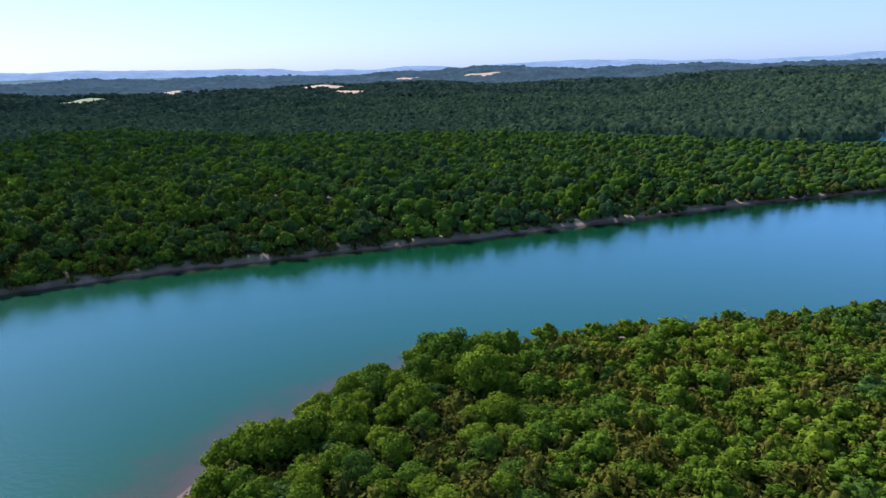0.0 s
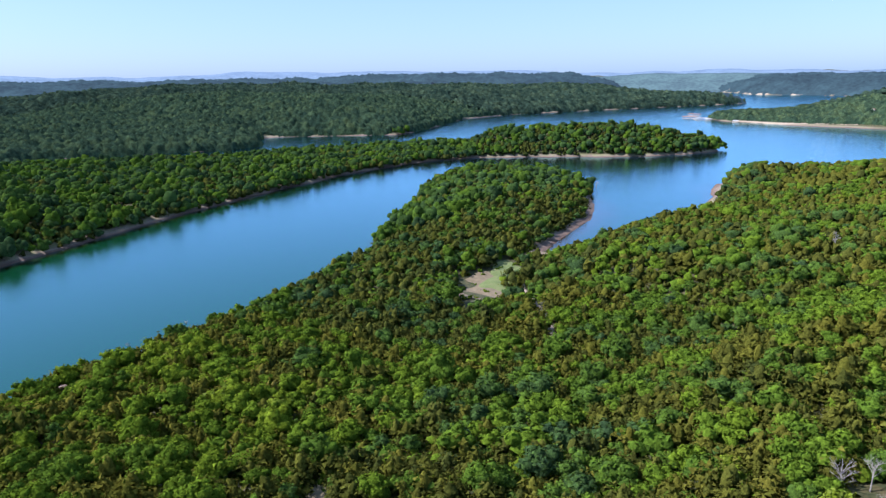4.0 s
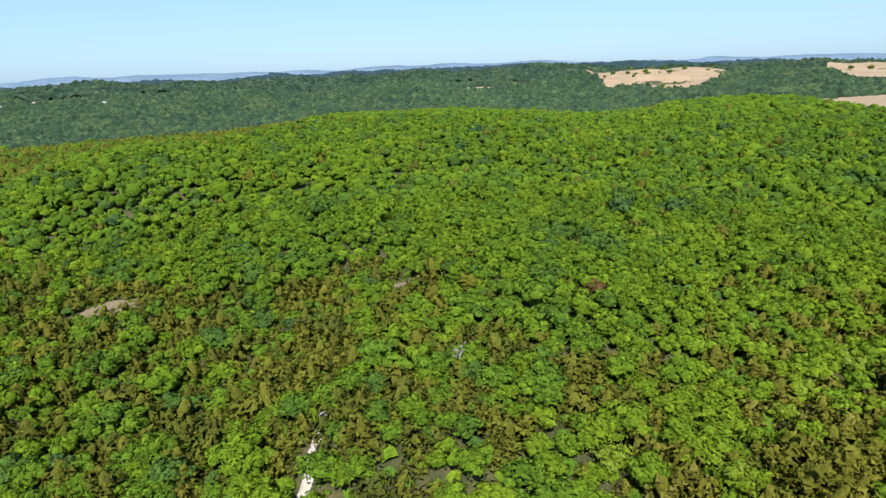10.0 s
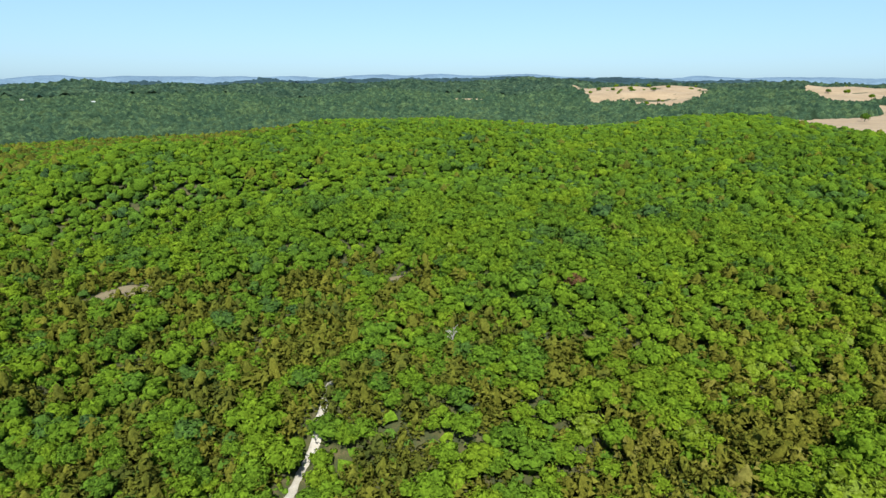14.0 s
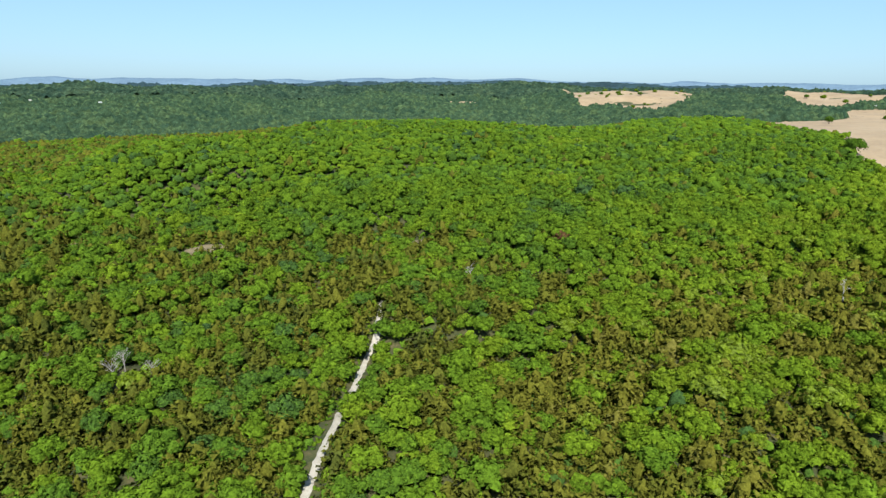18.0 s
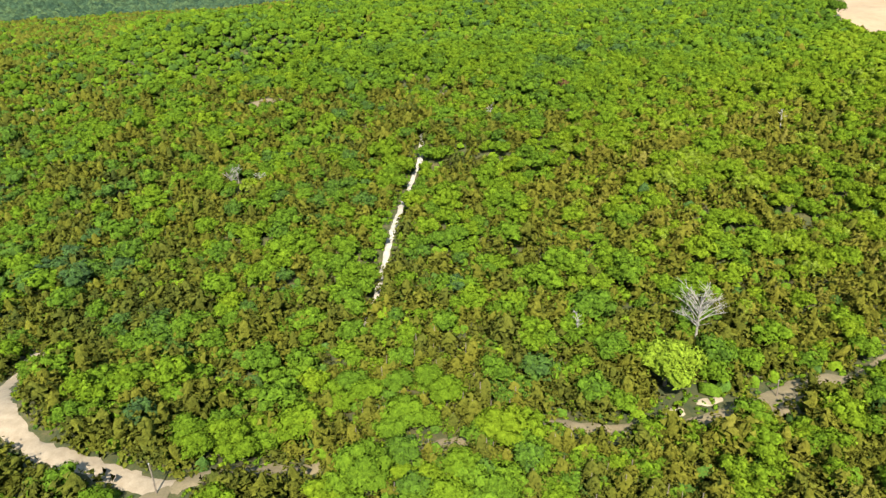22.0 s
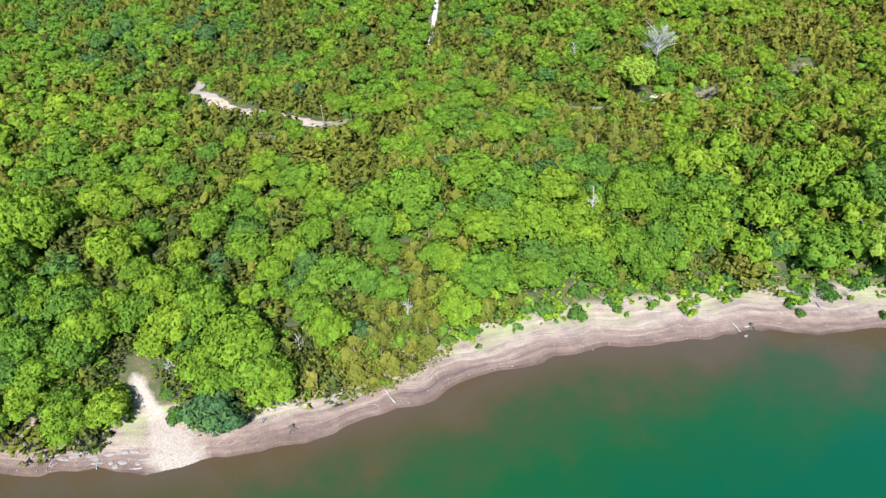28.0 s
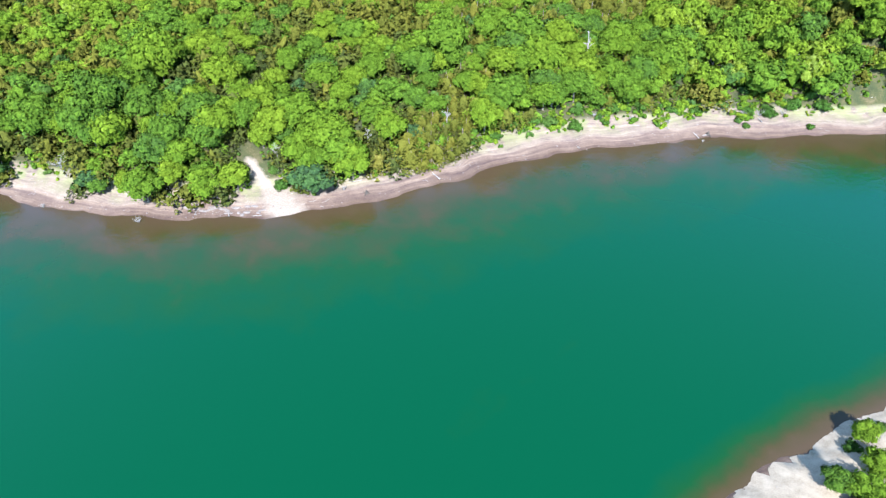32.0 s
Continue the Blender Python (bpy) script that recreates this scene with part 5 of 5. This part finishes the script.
drift_log(-179.4, 152.6, 3.6, 0.09, 50, 77)
field_tree = special_tree(230, -800, 6, 6, oak_leaves, "lone dark green tree standing in the dry field")
rnd = random.Random(3)
LONE = [(205, -930), (260, -1130), (300, -1300), (430, -1500), (520, -1640), (470, -1800), (560, -1900), (640, -2000), (600, -1760)]
for _ in range(900):
    x, y = rnd.uniform(700, 1480), rnd.uniform(-1950, -1215)
    if in_corners(np.array([x]), np.array([y]), HAY_FIELDS[2])[0] and rnd.random() < 0.12 + 0.25 * math.sin(x / 45) * math.sin(y / 60):
        LONE.append((x, y))
for n, (x, y) in enumerate(LONE):
    r = 5.5 + 2.5 * math.sin(5 * n)
    copy_thing(field_tree, Matrix()).matrix_basis = Matrix.Translation((x, y, rest(x, y))) @ Matrix.Rotation(n, 4, "Z") @ Matrix.Diagonal((r, r, r * 0.9, 1))


# ---- stump, grey bushes and ledges on the home shore ----
wet_wood = matte("wet_dark_wood", [(0.3, (0.035, 0.028, 0.022)), (0.7, (0.09, 0.072, 0.056))], 2.0, bump=0.5)


def stump(x, y, seed):
    """A washed-out stump with bare roots reaching down the bank."""
    rnd = random.Random(seed)
    top = new("tree_stump")
    part("trunk", tube(bmesh.new(), [(0, 0, -0.3), (0.05, 0, 0.5), (0.0, 0.08, 1.25)], [0.42, 0.30, 0.22], 9), wet_wood, top)
    for i in range(7):
        a, e = 0.9 * i + rnd.uniform(-0.2, 0.2), rnd.uniform(0.9, 1.9)
        part("root", tube(bmesh.new(), [(0.2 * math.cos(a), 0.2 * math.sin(a), 0.3), (0.6 * e * math.cos(a), 0.6 * e * math.sin(a), 0.22), (e * math.cos(a + 0.2), e * math.sin(a + 0.2), -0.2)], [0.15, 0.1, 0.03], 5), wet_wood, top)
    top.location = (x, y, rest(x, y))
    return tagged(top, "dark washed-out tree stump with bare roots at the water's edge", "stump")


stump(-111.2, 58.9, 1)
stump(-64.5, 150.5, 2)


def dead_bush(x, y, r, seed):
    """A leafless grey bush of forking stems on the bare shore."""
    rnd = random.Random(seed)
    top = new("dead_bush")
    for i in range(10):
        a, e = 0.63 * i + rnd.uniform(-0.2, 0.2), rnd.uniform(0.4, 1.0) * r
        mid = Vector((0.45 * e * math.cos(a), 0.45 * e * math.sin(a), 0.5 * r))
        bm = tube(bmesh.new(), [(0, 0, -0.1), mid, (e * math.cos(a), e * math.sin(a), r * rnd.uniform(0.7, 1.2))], [0.045, 0.03, 0.01], 4)
        for j in range(4):
            tube(bm, [mid, mid + Vector((rnd.uniform(-1, 1), rnd.uniform(-1, 1), rnd.uniform(0, 1))) * 0.5 * r], [0.02, 0.007], 4)
        part("stem", bm, dead_wood, top)
    top.location = (x, y, rest(x, y, 0.0))
    return tagged(top, "grey leafless bush on the bare lake shore", "bush", "dead bushes on the shore")


for n, (x, y, r) in enumerate(((-100.5, 63.9, 1.2), (-59.7, 154.2, 1.3), (-61.5, 131.5, 1.6), (-55.5, 158.0, 1.0), (-47.5, 163.5, 1.7), (-44.5, 165.0, 1.5), (-57.0, 143.0, 1.8), (-63.0, 124.0, 1.7),
                               (-34.0, 183.5, 1.2), (-92.0, 71.0, 1.4), (-114.0, 44.5, 2.0), (-117.5, 41.0, 2.2), (-122.0, 35.5, 2.0), (-84.5, 79.5, 1.3))):
    dead_bush(x, y, r, n)


def ledge(x, y, long, wide, high, turn, seed):
    """A flat tan slab of rock half sunk in the bank."""
    rnd = random.Random(seed)
    bm = bmesh.new()
    bmesh.ops.create_icosphere(bm, subdivisions=2, radius=1)
    for v in bm.verts:
        flat = max(-0.7, min(0.7, v.co.z)) / 0.7
        v.co = Vector((v.co.x * long, v.co.y * wide, flat * high)) * rnd.uniform(0.88, 1.1)
    ob = new("rock_ledge")
    part("slab", bm, stone, ob)
    ob.matrix_basis = Matrix.Translation((x, y, rest(x, y, 0.0) + 0.02 * high)) @ Matrix.Rotation(radians(turn), 4, "Z")
    return tagged(ob, "flat tan rock ledge half sunk in the washed bank", "rock", "rock ledges by the ramp")


for n in range(26):
    k = n / 25
    a = random.Random(50 + n)
    x, y = -51.5 + 17 * k + a.uniform(-1.2, 1.2), 175.0 + 14.5 * k + a.uniform(-1.2, 1.2)
    ledge(x, y, a.uniform(0.5, 1.4), a.uniform(0.25, 0.6), a.uniform(0.12, 0.3), 42 + a.uniform(-20, 20), n)


# ---- pole by the lane ----
def utility_pole(x, y, tall):
    top = new("utility_pole")
    part("pole", tube(bmesh.new(), [(0, 0, -0.5), (0.1, 0, 0.5 * tall), (0.25, 0.1, tall)], [0.16, 0.14, 0.11], 8), bark, top)
    part("pole_cap", tube(bmesh.new(), [(0.25, 0.1, tall + 0.002), (0.255, 0.1, tall + 0.1)], [0.13, 0.09], 8), roof_metal, top, "small metal cap")
    top.location = (x, y, rest(x, y))
    return tagged(top, "weathered brown wooden pole beside the gravel lane", "pole")


utility_pole(7.2, 91.2, 6.5)
utility_pole(-49, -24, 4.5)


# ---- houses and barns ----
def house(x, y, turn, long, wide, eaves, ridge, wall_mat, roof_mat, label):
    top = new("house")
    l, w = long / 2, wide / 2
    part("wall", box(bmesh.new(), -l, -w, -2, l, w, eaves, 0.05), wall_mat, top)
    bm = bmesh.new()
    ends = [[bm.verts.new((s * (l + 0.5), u * (w + 0.6), eaves - 0.1 + dz)) for u, dz in ((-1, 0), (-1, 0.2))] + [bm.verts.new((s * (l + 0.5), 0, ridge + 0.2))]
            + [bm.verts.new((s * (l + 0.5), w + 0.6, eaves - 0.1 + dz)) for dz in (0.2, 0)] + [bm.verts.new((s * (l + 0.5), 0, ridge))] for s in (-1, 1)]
    for i in range(6):
        bm.faces.new((ends[0][i], ends[0][(i + 1) % 6], ends[1][(i + 1) % 6], ends[1][i]))
    bm.faces.new(ends[0][::-1])
    bm.faces.new(ends[1])
    part("roof", bm, roof_mat, top)
    gable = bmesh.new()
    for s in (-1, 1):
        vs = [gable.verts.new((s * l + o, u, z)) for o in (-0.1, 0.1) for u, z in ((-w, eaves - 0.02), (w, eaves - 0.02), (0, ridge - 0.1))]
        for f in ((0, 1, 2), (5, 4, 3), (0, 3, 4, 1), (1, 4, 5, 2), (2, 5, 3, 0)):
            gable.faces.new([vs[i] for i in f])
    part("gable", gable, wall_mat, top)
    for s in (-1, 1):
        for k in (-0.6, -0.2, 0.25, 0.65):
            win = part("window", box(bmesh.new(), k * l - 0.6, s * w - 0.06, eaves * 0.4, k * l + 0.6, s * w + 0.06, eaves * 0.8), dark_glass, top)
            part("window_sill", box(bmesh.new(), k * l - 0.75, s * (w + 0.1) - 0.08, eaves * 0.4 - 0.12, k * l + 0.75, s * (w + 0.1) + 0.08, eaves * 0.4 - 0.01), white_paint, win)
    part("door", box(bmesh.new(), l - 0.05, -0.5, 0, l + 0.07, 0.5, 2.1), roof_brown, top)
    part("chimney", box(bmesh.new(), 0.3 * l, 0.5, eaves, 0.3 * l + 0.9, 1.3, ridge + 0.9, 0.04), roof_brown, top)
    top.matrix_basis = Matrix.Translation((x, y, rest(x, y, -0.5))) @ Matrix.Rotation(radians(turn), 4, "Z")
    return tagged(top, label, "house", "houses in the wooded hills")


for n, (x, y, turn) in enumerate(HOUSES):
    pale = n % 3 != 1
    house(x, y, turn, 12 + 3 * math.sin(3 * n), 7.5, 3.0, 5.2, white_paint, roof_metal if pale else roof_brown,
          "white house with a pale metal roof among trees" if pale else "white house with a brown shingle roof among trees")


# ---- boat docks at the point ----
def boat_dock(x, y, turn, long, wide, roofed, label):
    top = new("boat_dock")
    part("deck", box(bmesh.new(), -long / 2, -wide / 2, 0.1, long / 2, wide / 2, 0.6, 0.05), concrete, top)
    if roofed:
        for s in (-1, 1):
            for k in np.linspace(-0.46, 0.46, 5):
                part("post", tube(bmesh.new(), [(k * long, s * wide * 0.46, 0.6), (k * long, s * wide * 0.46, 4.0)], [0.12, 0.12], 6), roof_metal, top)
        bm = bmesh.new()
        v = [bm.verts.new((sx * long / 2, sy * wide / 2, z)) for sx in (-1, 1) for sy, z in ((-1, 4.0), (0, 5.4), (1, 4.0), (1, 4.2), (0, 5.6), (-1, 4.2))]
        for i in range(6):
            bm.faces.new((v[i], v[(i + 1) % 6], v[6 + (i + 1) % 6], v[6 + i]))
        bm.faces.new(v[5::-1])
        bm.faces.new(v[6:])
        part("roof", bm, roof_metal if roofed == 1 else roof_brown, top)
    top.matrix_basis = Matrix.Translation((x, y, 0)) @ Matrix.Rotation(radians(turn), 4, "Z")
    return tagged(top, label, "dock", "boat docks at the point")


boat_dock(1560, 612, 95, 34, 14, 2, "covered boat dock with a dark roof on the lake")
boat_dock(1520, 570, 100, 26, 13, 1, "covered boat dock with a white metal roof on the lake")
boat_dock(1660, 640, 80, 32, 13, 2, "covered boat dock with a dark roof on the lake")
boat_dock(1494, 545, 110, 14, 8, 1, "small covered boat dock by the bank")
boat_dock(1466, 478, 100, 11, 7, 1, "small covered boat dock by the bank")
boat_dock(1530, 590, 30, 60, 3, 0, "long low walkway between the boat docks")


# ---- clouds ----
cloud_white, _t = material("cloud_white")
_d, _e, _a = node(_t, "BsdfDiffuse"), node(_t, "BsdfTranslucent"), node(_t, "MixShader", Fac=0.45)
_d.inputs[0].default_value = _e.inputs[0].default_value = (0.95, 0.95, 0.96, 1)
_t.links.new(_d.outputs[0], _a.inputs[1])
_t.links.new(_e.outputs[0], _a.inputs[2])
finish(_t, _a.outputs[0])


def cloud(yaw, up, wide, high, seed, label):
    """A small fair-weather cloud of many overlapping puffs on a flat base."""
    rnd = random.Random(seed)
    bm = bmesh.new()
    for i in range(26):
        k = rnd.uniform(-1, 1)
        r = high * rnd.uniform(0.22, 0.5) * (1.15 - 0.75 * abs(k))
        m = Matrix.Translation((k * wide / 2, rnd.uniform(-0.3, 0.3) * wide / 2, r * 0.6 + rnd.random() * high * 0.5 * (1 - abs(k)))) @ Matrix.Diagonal((r * 1.5, r * 1.2, r, 1))
        bmesh.ops.create_icosphere(bm, subdivisions=2, radius=1, matrix=m)
    for v in bm.verts:
        v.co += v.co.normalized() * high * 0.05 * noise.noise(v.co * (5 / high))
        v.co.z = max(v.co.z, 0.02 * high * noise.noise(v.co * (3 / high)))
    for f in bm.faces:
        f.smooth = True
    me = bpy.data.meshes.new("cloud")
    bm.to_mesh(me)
    bm.free()
    me.materials.append(cloud_white)
    ob = new("cloud", me)
    far = 4400
    ob.matrix_world = Matrix.Translation((-far * math.sin(radians(yaw)), far * math.cos(radians(yaw)), 104 + far * math.tan(radians(up)))) @ Matrix.Rotation(radians(yaw), 4, "Z")
    return tagged(ob, label, "cloud", "clouds", "structure")


cloud(-58, 6.0, 85, 36, 1, "small white fair-weather cloud in a pale sky")
cloud(-78.4, 4.9, 170, 44, 2, "flat-based white fair-weather cloud in a pale sky")
cloud(-95.8, 5.7, 150, 44, 3, "puffy white fair-weather cloud in a pale sky")

# ---- the farthest hills ----
def far_ridge(name, reach, by_yaw, rough, seed, mat, label):
    """A long hazy ridge right round the country; by_yaw: its height by compass."""
    n = 900
    a = np.arange(n) * 2 * np.pi / n
    x, y = -reach * np.sin(a), reach * np.cos(a)
    yaws, heights = zip(*by_yaw)
    h = np.interp(np.degrees(a), yaws, heights) + rough * (ripple(x, y, 1900, seed) + 0.6 * ripple(x, y, 620, seed + 1) + 0.12 * ripple(x, y, 140, seed + 2) + 0.1 * ripple(x, y, 60, seed + 4))
    rows = [(0.88, -0.1), (0.93, 0.45), (0.97, 0.86), (1.0, 1.0), (1.02, 0.5)]
    v = np.vstack([np.stack([x * k, y * k, h * g], 1) for k, g in rows])
    i = np.arange(n)
    j = (i + 1) % n
    faces = np.vstack([np.stack([i + r * n, j + r * n, j + (r + 1) * n, i + (r + 1) * n], 1) for r in range(len(rows) - 1)])
    return tagged(new(name, mesh_of(name, v, faces, mat, smooth=True)), label, "hills", kind="structure")


# glow strengths are painted haze, stronger on the farther ridge
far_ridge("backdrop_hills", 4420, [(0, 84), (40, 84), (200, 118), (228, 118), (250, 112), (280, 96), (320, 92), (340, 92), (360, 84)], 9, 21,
          painted_haze_material("hazed_hill_woods", (0.04, 0.07, 0.06), 0.13), "blue-green wooded ridges far off")
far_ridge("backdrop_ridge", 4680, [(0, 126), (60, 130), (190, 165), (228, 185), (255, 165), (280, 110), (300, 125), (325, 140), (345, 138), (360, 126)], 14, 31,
          painted_haze_material("hazed_farthest_hills", (0.05, 0.07, 0.09), 0.34), "pale blue ridge on the horizon")
